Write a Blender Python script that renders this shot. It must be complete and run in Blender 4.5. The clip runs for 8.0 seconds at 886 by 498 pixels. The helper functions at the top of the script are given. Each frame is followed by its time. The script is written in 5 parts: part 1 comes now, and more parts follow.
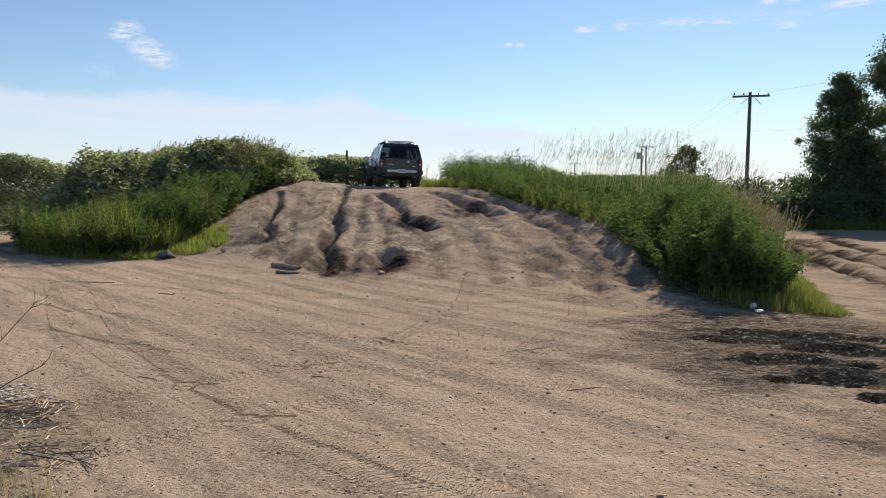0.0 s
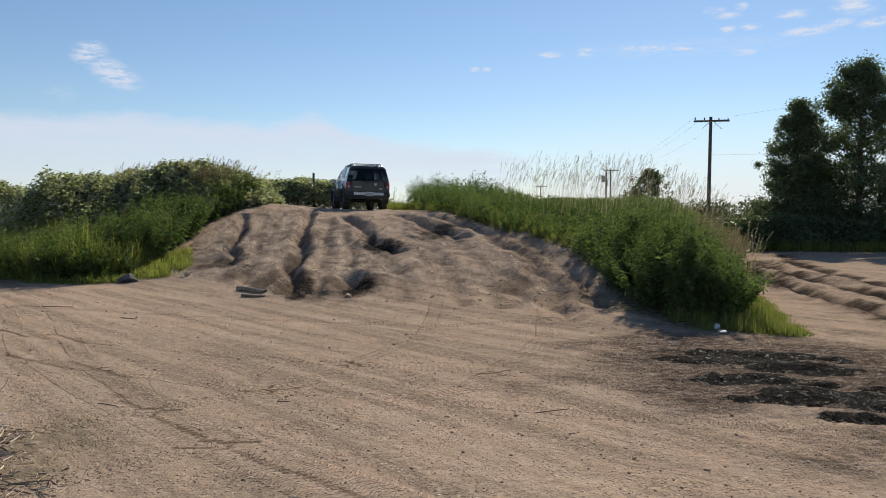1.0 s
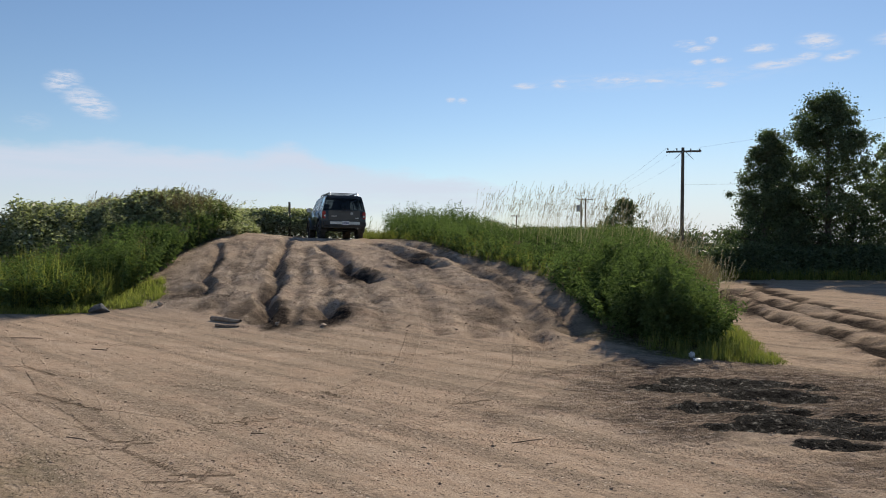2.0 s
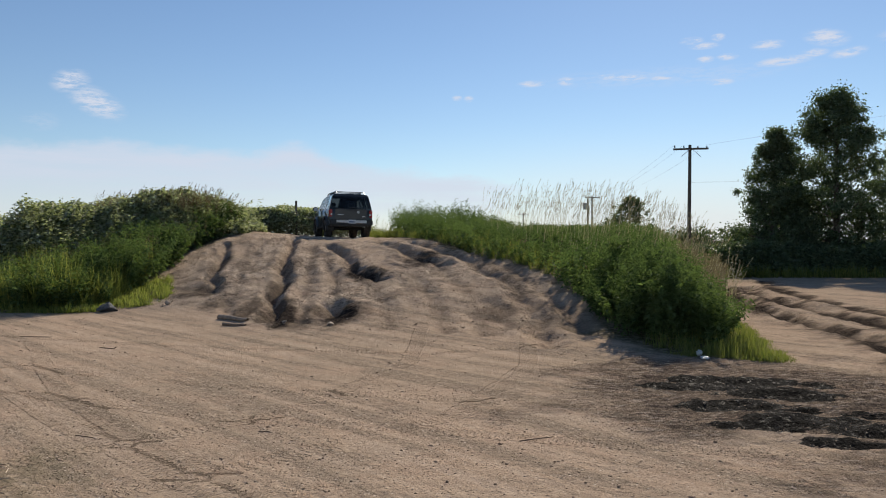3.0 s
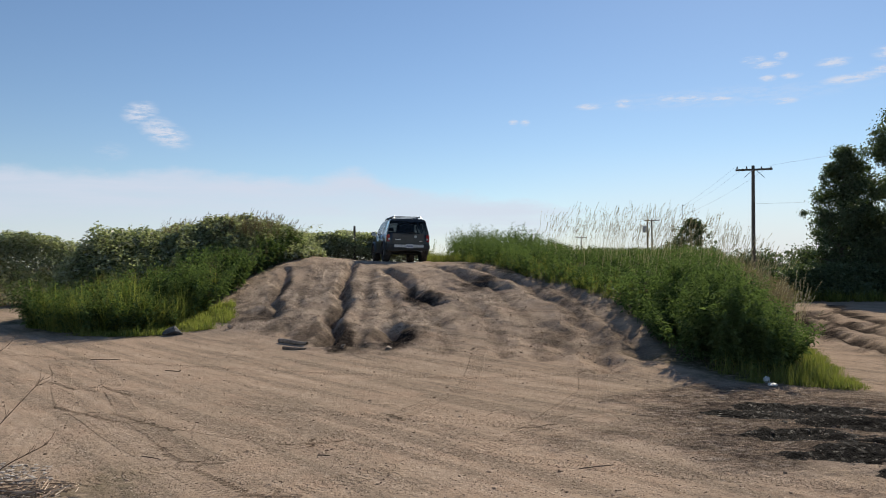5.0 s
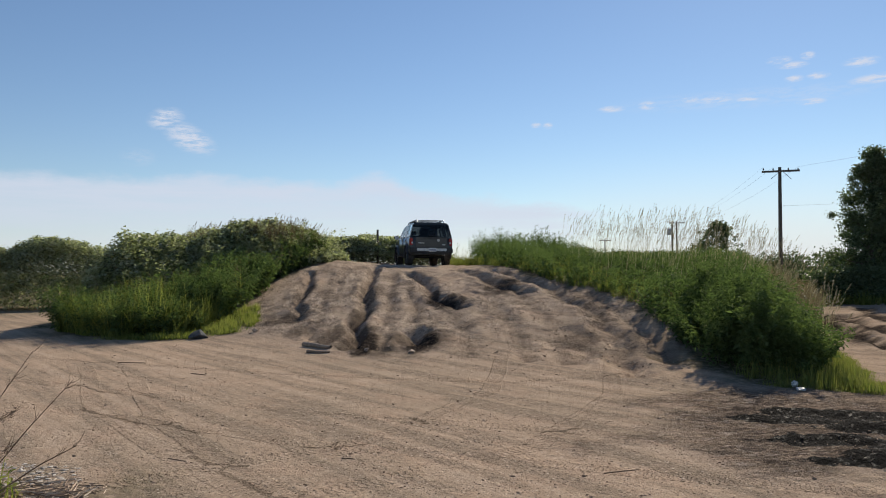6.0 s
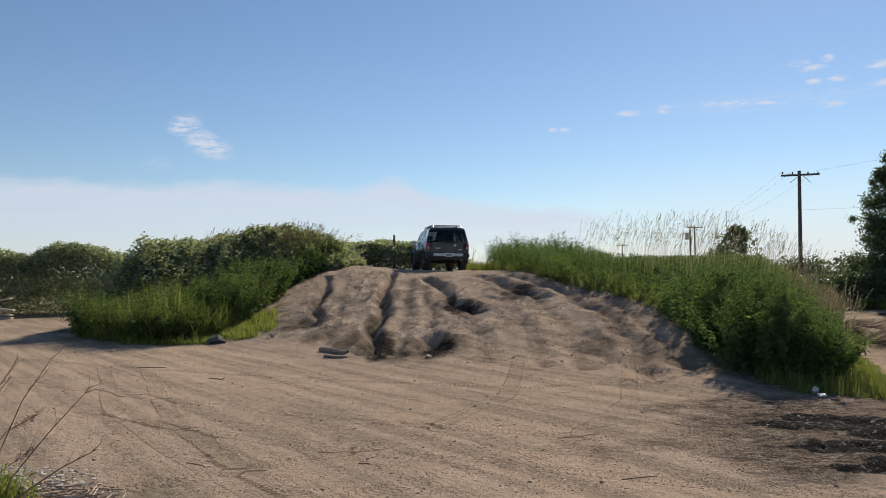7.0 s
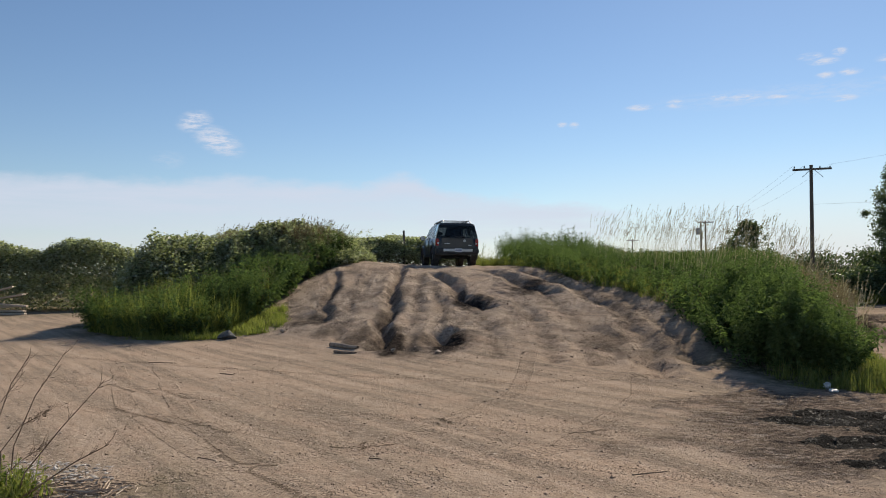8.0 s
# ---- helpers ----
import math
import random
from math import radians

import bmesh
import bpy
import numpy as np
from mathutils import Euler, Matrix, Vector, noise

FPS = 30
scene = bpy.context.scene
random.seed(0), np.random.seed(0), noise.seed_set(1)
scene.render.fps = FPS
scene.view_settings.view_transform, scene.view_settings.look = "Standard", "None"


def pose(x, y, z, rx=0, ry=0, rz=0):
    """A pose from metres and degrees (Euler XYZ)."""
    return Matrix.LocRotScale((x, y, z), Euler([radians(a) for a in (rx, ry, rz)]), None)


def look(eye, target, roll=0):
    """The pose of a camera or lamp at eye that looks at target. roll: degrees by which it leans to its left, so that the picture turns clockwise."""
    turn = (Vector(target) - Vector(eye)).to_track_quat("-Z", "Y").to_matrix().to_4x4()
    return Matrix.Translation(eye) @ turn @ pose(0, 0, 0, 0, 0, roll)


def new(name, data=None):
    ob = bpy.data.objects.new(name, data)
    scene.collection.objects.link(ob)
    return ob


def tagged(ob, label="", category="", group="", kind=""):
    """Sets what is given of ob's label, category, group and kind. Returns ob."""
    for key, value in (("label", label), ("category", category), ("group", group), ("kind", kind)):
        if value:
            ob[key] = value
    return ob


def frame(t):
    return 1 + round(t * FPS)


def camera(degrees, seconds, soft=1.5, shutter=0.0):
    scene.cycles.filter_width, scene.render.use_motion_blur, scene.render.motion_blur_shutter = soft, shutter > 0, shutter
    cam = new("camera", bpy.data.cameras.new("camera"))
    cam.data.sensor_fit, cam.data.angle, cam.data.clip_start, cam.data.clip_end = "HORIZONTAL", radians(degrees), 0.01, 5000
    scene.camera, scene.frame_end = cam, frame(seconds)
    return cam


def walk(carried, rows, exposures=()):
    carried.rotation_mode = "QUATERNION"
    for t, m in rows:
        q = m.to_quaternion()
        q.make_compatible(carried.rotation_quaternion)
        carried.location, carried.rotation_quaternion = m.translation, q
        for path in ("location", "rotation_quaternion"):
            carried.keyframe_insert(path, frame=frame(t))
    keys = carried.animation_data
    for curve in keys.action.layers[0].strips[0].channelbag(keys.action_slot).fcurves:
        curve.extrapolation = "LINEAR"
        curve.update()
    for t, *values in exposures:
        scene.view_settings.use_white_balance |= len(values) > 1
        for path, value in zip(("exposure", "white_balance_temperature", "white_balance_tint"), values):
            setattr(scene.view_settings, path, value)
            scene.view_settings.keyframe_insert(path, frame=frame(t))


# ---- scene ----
cam = camera(60.29, 8.0, soft=1.0)
EYE = 1.75
# Seconds, and the turn about x, y and z in degrees: the camera turns where it is held.
TURNS = [
    (0.0, 85.637, 0.0, 0.0), (0.5, 86.124, 0.009, -0.92), (1.0, 87.329, 0.008, -2.464), (1.5, 89.006, 0.063, -3.936),
    (1.7, 89.553, 0.05, -4.243), (2.8, 89.344, 0.12, -4.16), (3.0, 89.39, 0.191, -3.751), (3.5, 90.103, 0.311, -2.582),
    (4.0, 90.836, 0.351, -1.313), (4.5, 91.11, 0.414, -0.321), (4.7, 91.174, 0.43, 0.017), (5.8, 91.378, 0.51, 1.926),
    (6.0, 91.508, 0.575, 2.257), (6.5, 91.917, 0.59, 2.913), (7.0, 91.897, 0.638, 3.497), (7.5, 91.615, 0.687, 3.808), (8.0, 91.566, 0.723, 4.222),
]
walk(cam, [(t, pose(0, 0, EYE, rx, ry, rz)) for t, rx, ry, rz in TURNS], exposures=[(0.0, 0.13), (0.6, 0.06), (1.5, -0.1), (8.0, -0.1)])


# ---- daylight ----
SUN_TURN, SUN_UP = radians(22), radians(31)
world = bpy.data.worlds.new("sky")
scene.world = world
world.use_nodes = True
wn, wl = world.node_tree.nodes, world.node_tree.links
wn.clear()


def wmath(op, a, b=None, c=None, clamp=False):
    n = wn.new("ShaderNodeMath")
    n.operation, n.use_clamp = op, clamp
    for i, v in enumerate((a, b, c)):
        if v is None:
            continue
        if isinstance(v, (int, float)):
            n.inputs[i].default_value = v
        else:
            wl.new(v, n.inputs[i])
    return n.outputs[0]


def wband(v, lo, hi):
    """0 below lo, 1 above hi, smooth between."""
    n = wn.new("ShaderNodeMapRange")
    n.interpolation_type = "SMOOTHSTEP"
    for i, q in enumerate((v, lo, hi, 0.0, 1.0)):
        if isinstance(q, (int, float)):
            n.inputs[i].default_value = q
        else:
            wl.new(q, n.inputs[i])
    return n.outputs[0]


sky = wn.new("ShaderNodeTexSky")
sky.sky_type, sky.sun_disc = "NISHITA", False
sky.sun_elevation, sky.sun_rotation = SUN_UP, SUN_TURN
sky.air_density, sky.dust_density, sky.ozone_density = 1.0, 0.05, 2.0
coord = wn.new("ShaderNodeTexCoord")
split = wn.new("ShaderNodeSeparateXYZ")
wl.new(coord.outputs["Generated"], split.inputs[0])
az = wmath("MULTIPLY", wmath("ARCTAN2", split.outputs[0], split.outputs[1]), 57.2958)
el = wmath("MULTIPLY", wmath("ARCSINE", split.outputs[2]), 57.2958)
place = wn.new("ShaderNodeCombineXYZ")
wl.new(az, place.inputs[0]), wl.new(el, place.inputs[1])


def wnoise(sx, sy, detail, rough=0.55, shift=0.0):
    m = wn.new("ShaderNodeMapping")
    m.inputs["Scale"].default_value = (sx, sy, 1)
    m.inputs["Location"].default_value = (shift, shift * 0.7, 0)
    n = wn.new("ShaderNodeTexNoise")
    n.inputs["Scale"].default_value, n.inputs["Detail"].default_value, n.inputs["Roughness"].default_value = 1.0, detail, rough
    wl.new(place.outputs[0], m.inputs[0]), wl.new(m.outputs[0], n.inputs["Vector"])
    return n.outputs["Fac"]


# A low bank of thin cloud, higher to the west, haze low in the east, and a few torn wisps above.
ragged = wmath("SUBTRACT", wnoise(0.22, 0.5, 6, 0.6), 0.5)
puff = wmath("POWER", 2.718, wmath("MULTIPLY", wmath("POWER", wmath("DIVIDE", wmath("ADD", az, 6.9), 1.9), 2.0), -1.0))
top = wmath("ADD", wmath("MULTIPLY_ADD", wband(az, -16.0, 15.0), -2.4, 6.75), wmath("MULTIPLY_ADD", puff, 0.75, wmath("MULTIPLY", ragged, 2.4)))
depth = wmath("SUBTRACT", top, el)
bank = wmath("MULTIPLY", wband(depth, -0.35, 0.9), wmath("SUBTRACT", 1.0, wband(az, 5.0, 15.0)))
bank = wmath("MULTIPLY", bank, wmath("MULTIPLY_ADD", wband(depth, 0.0, 5.5), -0.30, 0.80))
bank = wmath("MULTIPLY", bank, wmath("MULTIPLY_ADD", wband(wnoise(0.10, 0.9, 5, 0.6, 7.3), 0.38, 0.66), -0.22, 1.08))
haze = wmath("MULTIPLY", wmath("SUBTRACT", 1.0, wband(el, -1.0, 9.0)), wmath("MULTIPLY", wband(az, -2.0, 16.0), 0.80))
bank = wmath("MAXIMUM", bank, haze)
streaks = wband(wnoise(0.8, 3.4, 7, 0.70, 3.1), 0.38, 0.60)


def patch(a, e, wa, we, tilt=0.0):
    da, de = wmath("SUBTRACT", az, a), wmath("SUBTRACT", el, e)
    de = wmath("MULTIPLY_ADD", da, -tilt, de)
    r = wmath("SQRT", wmath("ADD", wmath("POWER", wmath("DIVIDE", da, wa), 2.0), wmath("POWER", wmath("DIVIDE", de, we), 2.0)))
    return wmath("SUBTRACT", 1.0, wband(r, 0.25, 1.0))


wisps = wmath("MAXIMUM", patch(-22.2, 10.75, 1.5, 0.95, 0.15), patch(-20.6, 9.45, 2.2, 1.25, -0.32))
faint = wmath("MULTIPLY", wmath("MAXIMUM", patch(-24.0, 8.0, 1.5, 0.8), patch(20.0, 11.6, 12.0, 0.9)), 0.20)
for spot in ((10.4, 11.5, 1.3, 0.30), (12.95, 11.6, 0.9, 0.40), (15.9, 11.8, 0.9, 0.28), (17.5, 11.65, 1.7, 0.34), (19.7, 11.5, 1.0, 0.25), (23.7, 11.0, 1.2, 0.3), (21.8, 13.9, 1.0, 0.34), (23.6, 14.0, 0.6, 0.34),
             (22.6, 13.5, 1.3, 0.3), (22.7, 12.6, 0.8, 0.3), (24.2, 12.65, 0.9, 0.3), (27.8, 12.05, 2.4, 0.42, 0.05), (29.7, 12.4, 1.1, 0.36), (26.8, 13.2, 1.4, 0.4), (30.4, 13.3, 1.7, 0.7, -0.15), (31.7, 12.2, 1.4, 0.42, 0.1), (4.85, 10.55, 0.5, 0.3), (5.7, 10.5, 0.5, 0.3), (36.0, 13.0, 3.0, 0.8)):
    wisps = wmath("MAXIMUM", wisps, patch(*spot))
wisps = wmath("MULTIPLY", wmath("MULTIPLY", wisps, wmath("MULTIPLY_ADD", streaks, 0.88, 0.12)), 0.95)
wisps = wmath("MAXIMUM", wisps, wmath("MULTIPLY", faint, streaks))
cover = wmath("MAXIMUM", bank, wisps)
tint = wn.new("ShaderNodeMix")
tint.data_type = "RGBA"
wl.new(cover, tint.inputs["Factor"])
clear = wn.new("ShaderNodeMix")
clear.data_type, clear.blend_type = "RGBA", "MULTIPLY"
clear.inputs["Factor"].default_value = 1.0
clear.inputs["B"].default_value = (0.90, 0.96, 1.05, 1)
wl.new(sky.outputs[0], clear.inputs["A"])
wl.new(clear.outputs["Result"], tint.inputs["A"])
tint.inputs["B"].default_value = (7.15, 7.65, 8.9, 1)
bg = wn.new("ShaderNodeBackground")
bg.inputs["Strength"].default_value = 0.098
out = wn.new("ShaderNodeOutputWorld")
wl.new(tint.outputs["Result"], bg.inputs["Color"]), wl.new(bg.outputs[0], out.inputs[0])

lamp = bpy.data.lights.new("sun", "SUN")
lamp.energy, lamp.angle, lamp.color = 5.7, radians(0.53), (1.0, 0.90, 0.75)
sun = new("sun", lamp)
toward = Vector((math.sin(SUN_TURN) * math.cos(SUN_UP), math.cos(SUN_TURN) * math.cos(SUN_UP), math.sin(SUN_UP)))
sun.matrix_world = look(toward * 60, (0, 0, 0))


# ---- materials ----
class Mat:
    """A node material with short ways to add nodes."""

    def __init__(self, name):
        self.mat = bpy.data.materials.new(name)
        self.mat.use_nodes = True
        self.n, self.l = self.mat.node_tree.nodes, self.mat.node_tree.links
        self.bsdf, self.out = self.n["Principled BSDF"], self.n["Material Output"]

    def set(self, sock, v):
        if isinstance(v, (int, float)):
            sock.default_value = v
        elif isinstance(v, tuple):
            sock.default_value = (*v, 1)[: len(sock.default_value)]
        else:
            self.l.new(v, sock)

    def coords(self, scale=(1, 1, 1), kind="Object", turn=(0, 0, 0)):
        """Places turned first and then scaled."""
        c, r, m = self.n.new("ShaderNodeTexCoord"), self.n.new("ShaderNodeMapping"), self.n.new("ShaderNodeMapping")
        r.inputs["Rotation"].default_value, m.inputs["Scale"].default_value = turn, scale
        self.l.new(c.outputs[kind], r.inputs[0]), self.l.new(r.outputs[0], m.inputs[0])
        return m.outputs[0]

    def noise(self, vec, scale, detail=4, rough=0.55):
        t = self.n.new("ShaderNodeTexNoise")
        t.inputs["Scale"].default_value, t.inputs["Detail"].default_value, t.inputs["Roughness"].default_value = scale, detail, rough
        self.l.new(vec, t.inputs["Vector"])
        return t.outputs["Fac"]

    def cells(self, vec, scale, out="Distance"):
        t = self.n.new("ShaderNodeTexVoronoi")
        t.inputs["Scale"].default_value = scale
        self.l.new(vec, t.inputs["Vector"])
        return t.outputs[out]

    def band(self, v, lo, hi, a=0.0, b=1.0):
        t = self.n.new("ShaderNodeMapRange")
        t.interpolation_type = "SMOOTHSTEP"
        for i, q in enumerate((v, lo, hi, a, b)):
            self.set(t.inputs[i], q)
        return t.outputs[0]

    def math(self, op, a, b=0.0, c=0.0):
        t = self.n.new("ShaderNodeMath")
        t.operation = op
        for i, q in enumerate((a, b, c)):
            self.set(t.inputs[i], q)
        return t.outputs[0]

    def mix(self, f, a, b, mode="MIX"):
        t = self.n.new("ShaderNodeMix")
        t.data_type, t.blend_type = "RGBA", mode
        self.set(t.inputs["Factor"], f), self.set(t.inputs["A"], a), self.set(t.inputs["B"], b)
        return t.outputs["Result"]

    def value(self, name):
        t = self.n.new("ShaderNodeAttribute")
        t.attribute_name = name
        return t.outputs["Fac"]

    def bump(self, h, strength, dist, prev=None):
        t = self.n.new("ShaderNodeBump")
        t.inputs["Strength"].default_value, t.inputs["Distance"].default_value = strength, dist
        self.l.new(h, t.inputs["Height"])
        if prev:
            self.l.new(prev, t.inputs["Normal"])
        return t.outputs[0]

    def island(self):
        return self.n.new("ShaderNodeNewGeometry").outputs["Random Per Island"]

    def done(self, colour=None, rough=None, metal=None, normal=None, spec=None):
        for key, v in (("Base Color", colour), ("Roughness", rough), ("Metallic", metal), ("Normal", normal), ("Specular IOR Level", spec)):
            if v is not None:
                self.set(self.bsdf.inputs[key], v)
        return self.mat


def leaf_mat(name, dark, mid, light, through_share=0.42, pale=0.0, rough=0.5, spec=0.18):
    """Foliage: each leaf has its own shade, and light passes through it."""
    m = Mat(name)
    r = m.island()
    col = m.mix(m.band(r, 0.15, 0.95), m.mix(m.band(r, 0.0, 0.5), dark, mid), light)
    broad = m.noise(m.coords(), 0.55, 3)
    col = m.mix(m.band(broad, 0.44, 0.58, 0.0, 0.7), col, m.mix(0.6, col, light))
    if pale:
        col = m.mix(m.math("GREATER_THAN", m.math("FRACT", m.math("MULTIPLY", r, 37.7)), 1 - pale), col, (0.46, 0.46, 0.36))
    m.done(col, rough, spec=spec)
    tr, mx = m.n.new("ShaderNodeBsdfTranslucent"), m.n.new("ShaderNodeMixShader")
    m.set(tr.inputs[0], m.mix(1.0, col, (1.08, 1.22, 0.66), "MULTIPLY"))
    mx.inputs[0].default_value = through_share
    m.l.new(m.bsdf.outputs[0], mx.inputs[1]), m.l.new(tr.outputs[0], mx.inputs[2]), m.l.new(mx.outputs[0], m.out.inputs[0])
    return m.mat


def soil_mat():
    m = Mat("sandy_soil")
    p = m.coords()
    broad, mid, fine, grit = m.noise(p, 0.22, 4), m.noise(p, 1.3, 6, 0.6), m.noise(p, 9, 6, 0.7), m.noise(p, 55, 4, 0.75)
    drag = m.noise(m.coords((0.12, 1.9, 1), turn=(0, 0, radians(50))), 1.5, 6, 0.6)
    scuff = m.noise(m.coords((0.35, 2.0, 1), turn=(0, 0, radians(62))), 6, 5, 0.7)
    hill, loam_shade, damp = m.value("grey"), m.value("loam_shade"), m.value("damp")
    loose = m.band(drag, 0.46, 0.60)
    col = m.mix(m.band(broad, 0.42, 0.58), (0.385, 0.288, 0.206), (0.438, 0.320, 0.228))
    col = m.mix(m.band(m.noise(p, 0.6, 5, 0.6), 0.46, 0.60, 0.0, 0.34), col, (0.270, 0.212, 0.158))
    col = m.mix(m.band(mid, 0.49, 0.60, 0.0, 0.45), col, (0.430, 0.300, 0.212))
    col = m.mix(m.math("MULTIPLY", loose, 0.55), col, (0.240, 0.192, 0.143))
    col = m.mix(m.band(drag, 0.48, 0.38, 0.0, 0.45), col, (0.490, 0.376, 0.280))
    col = m.mix(m.band(scuff, 0.54, 0.64, 0.0, 0.24), col, (0.21, 0.162, 0.118))
    col = m.mix(m.math("MULTIPLY", m.band(fine, 0.53, 0.63), m.math("MULTIPLY_ADD", loose, 0.35, 0.16)), col, (0.175, 0.135, 0.100))
    col = m.mix(m.band(fine, 0.46, 0.38, 0.0, 0.35), col, (0.57, 0.44, 0.325))
    col = m.mix(m.math("MULTIPLY", m.band(grit, 0.54, 0.61), m.math("MULTIPLY_ADD", loose, 0.40, 0.22)), col, (0.13, 0.102, 0.078))
    col = m.mix(m.band(grit, 0.45, 0.38, 0.0, 0.34), col, (0.60, 0.485, 0.375))
    # single crumbs, dark and pale
    for scale, keep, shade in ((21, 0.60, (0.115, 0.088, 0.067)), (34, 0.62, (0.14, 0.108, 0.083)), (28, 0.74, (0.62, 0.52, 0.42))):
        pick = m.math("MULTIPLY", m.band(m.cells(p, scale), 0.34, 0.20), m.math("GREATER_THAN", m.cells(p, scale, "Color"), keep))
        col = m.mix(m.math("MULTIPLY", pick, m.math("MULTIPLY_ADD", loose, 0.45, 0.40)), col, shade)
    col = m.mix(m.math("MULTIPLY", hill, m.band(mid, 0.60, 0.46, 0.40, 0.92)), col, (0.64, 0.495, 0.372))
    # greyer, stonier mound fill, crumbs; darker loam and painted shade where wheels dug in
    crumbs = m.noise(p, 14, 5, 0.75)
    lumps = m.math("ABSOLUTE", m.math("SUBTRACT", m.noise(p, 7.5, 3, 0.6), 0.5))
    grain = m.band(fine, 0.40, 0.58, 0.40, 1.0)
    col = m.mix(m.math("MULTIPLY", hill, m.math("MULTIPLY", m.band(mid, 0.45, 0.60, 0.0, 0.55), grain)), col, (0.215, 0.172, 0.134))
    col = m.mix(m.math("MULTIPLY", hill, m.band(crumbs, 0.53, 0.60, 0.0, 0.62)), col, (0.140, 0.110, 0.086))
    col = m.mix(m.math("MULTIPLY", loam_shade, m.band(crumbs, 0.36, 0.54, 0.78, 1.0)), col, (0.034, 0.028, 0.025))
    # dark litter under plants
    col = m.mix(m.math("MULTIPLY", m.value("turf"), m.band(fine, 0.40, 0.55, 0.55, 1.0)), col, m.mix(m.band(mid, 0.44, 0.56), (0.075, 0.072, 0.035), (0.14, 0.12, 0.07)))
    # damp churned soil, pale dried crust and black wet mud
    mud, flat = m.value("mud"), m.noise(m.coords((0.55, 1.5, 1)), 10.0, 8, 0.78)
    crust = m.noise(m.coords((0.50, 1.6, 1)), 6.5, 8, 0.80)
    col = m.mix(m.math("MULTIPLY", damp, m.band(flat, 0.44, 0.53, 0.15, 0.95)), col, (0.125, 0.096, 0.076))
    col = m.mix(m.math("MULTIPLY", damp, m.band(crumbs, 0.52, 0.60, 0.0, 0.55)), col, (0.062, 0.050, 0.041))
    col = m.mix(m.math("MULTIPLY", m.math("MULTIPLY", damp, m.band(mud, 0.25, 0.0)), m.band(crust, 0.53, 0.59, 0.0, 0.75)), col, (0.52, 0.43, 0.35))
    wet = m.math("MULTIPLY", m.band(m.math("ADD", mud, m.math("MULTIPLY", m.math("SUBTRACT", flat, 0.5), 2.1)), 0.28, 0.46), m.band(mud, 0.02, 0.14))
    col = m.mix(wet, col, (0.011, 0.009, 0.008))
    rough = m.math("SUBTRACT", 0.95, m.math("MULTIPLY", wet, m.band(m.noise(p, 16, 4), 0.54, 0.64, 0.0, 0.40)))
    # lugs pressed by tyres
    u, v = m.value("tread_run"), m.value("tread_side")
    lug = m.math("SINE", m.math("ADD", m.math("MULTIPLY", u, 88.0), m.math("MULTIPLY", m.math("SINE", m.math("MULTIPLY", v, 46.0)), 1.6)))
    lug = m.math("MULTIPLY", m.math("MULTIPLY", m.band(lug, -0.2, 0.5), m.band(m.math("ABSOLUTE", v), 0.15, 0.12)), m.band(m.noise(p, 0.8, 3), 0.34, 0.50))
    broken = m.math("MAXIMUM", m.math("MAXIMUM", hill, damp), loam_shade)
    n = m.bump(m.math("MULTIPLY", lug, m.math("SUBTRACT", 1.0, broken)), 1.0, 0.026)
    n = m.bump(m.math("MULTIPLY", m.noise(p, 4.5, 6, 0.65), m.math("MULTIPLY_ADD", broken, 0.9, 0.35)), 1.0, 0.06, n)
    n = m.bump(m.math("MULTIPLY", lumps, broken), 1.0, 0.13, n)
    n = m.bump(m.math("MULTIPLY", crumbs, m.math("MULTIPLY_ADD", broken, 1.0, 0.12)), 1.0, 0.070, n)
    n = m.bump(m.math("ADD", fine, m.math("MULTIPLY", scuff, 0.5)), 1.0, 0.015, n)
    n = m.bump(grit, 0.9, 0.006, n)
    stones = m.band(m.cells(p, 24), 0.10, 0.34, 1.0, 0.0)
    n = m.bump(m.math("MULTIPLY", stones, m.band(m.noise(p, 2.2, 3), 0.42, 0.6)), 0.9, 0.016, n)
    m.done(col, rough, normal=n)
    m.set(m.bsdf.inputs["Specular IOR Level"], m.math("MULTIPLY", wet, 0.05))
    return m.mat


def plain_mat(name, a, b, rough=0.7, metal=0.0, scale=8.0, lift=0.004, stretch=(1, 1, 1)):
    """Two shades over broad and fine noise, with fine relief."""
    m = Mat(name)
    p = m.coords(stretch)
    f1, f2 = m.noise(p, scale, 4), m.noise(p, scale * 6, 4, 0.65)
    col = m.mix(m.band(m.math("MULTIPLY_ADD", f2, 0.5, m.math("MULTIPLY", f1, 0.5)), 0.44, 0.56), a, b)
    return m.done(col, m.band(f2, 0.3, 0.7, max(rough - 0.08, 0.02), min(rough + 0.08, 1.0)), metal, m.bump(f2, 0.5, lift))


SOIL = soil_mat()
WEED = leaf_mat("weed_leaf", (0.045, 0.070, 0.028), (0.080, 0.120, 0.045), (0.150, 0.196, 0.084), 0.44, rough=0.7, spec=0.06)
GRASS = leaf_mat("grass_blade", (0.085, 0.120, 0.030), (0.180, 0.212, 0.058), (0.330, 0.322, 0.115), 0.52, rough=0.7, spec=0.06)
VERGE = leaf_mat("verge_blade", (0.075, 0.105, 0.028), (0.140, 0.168, 0.046), (0.260, 0.250, 0.090), 0.48, rough=0.7, spec=0.06)
STRAW = leaf_mat("dry_grass", (0.24, 0.18, 0.135), (0.36, 0.285, 0.215), (0.50, 0.42, 0.335), 0.35)
BROWN = leaf_mat("brown_stalk", (0.095, 0.066, 0.050), (0.165, 0.120, 0.088), (0.26, 0.20, 0.145), 0.3)
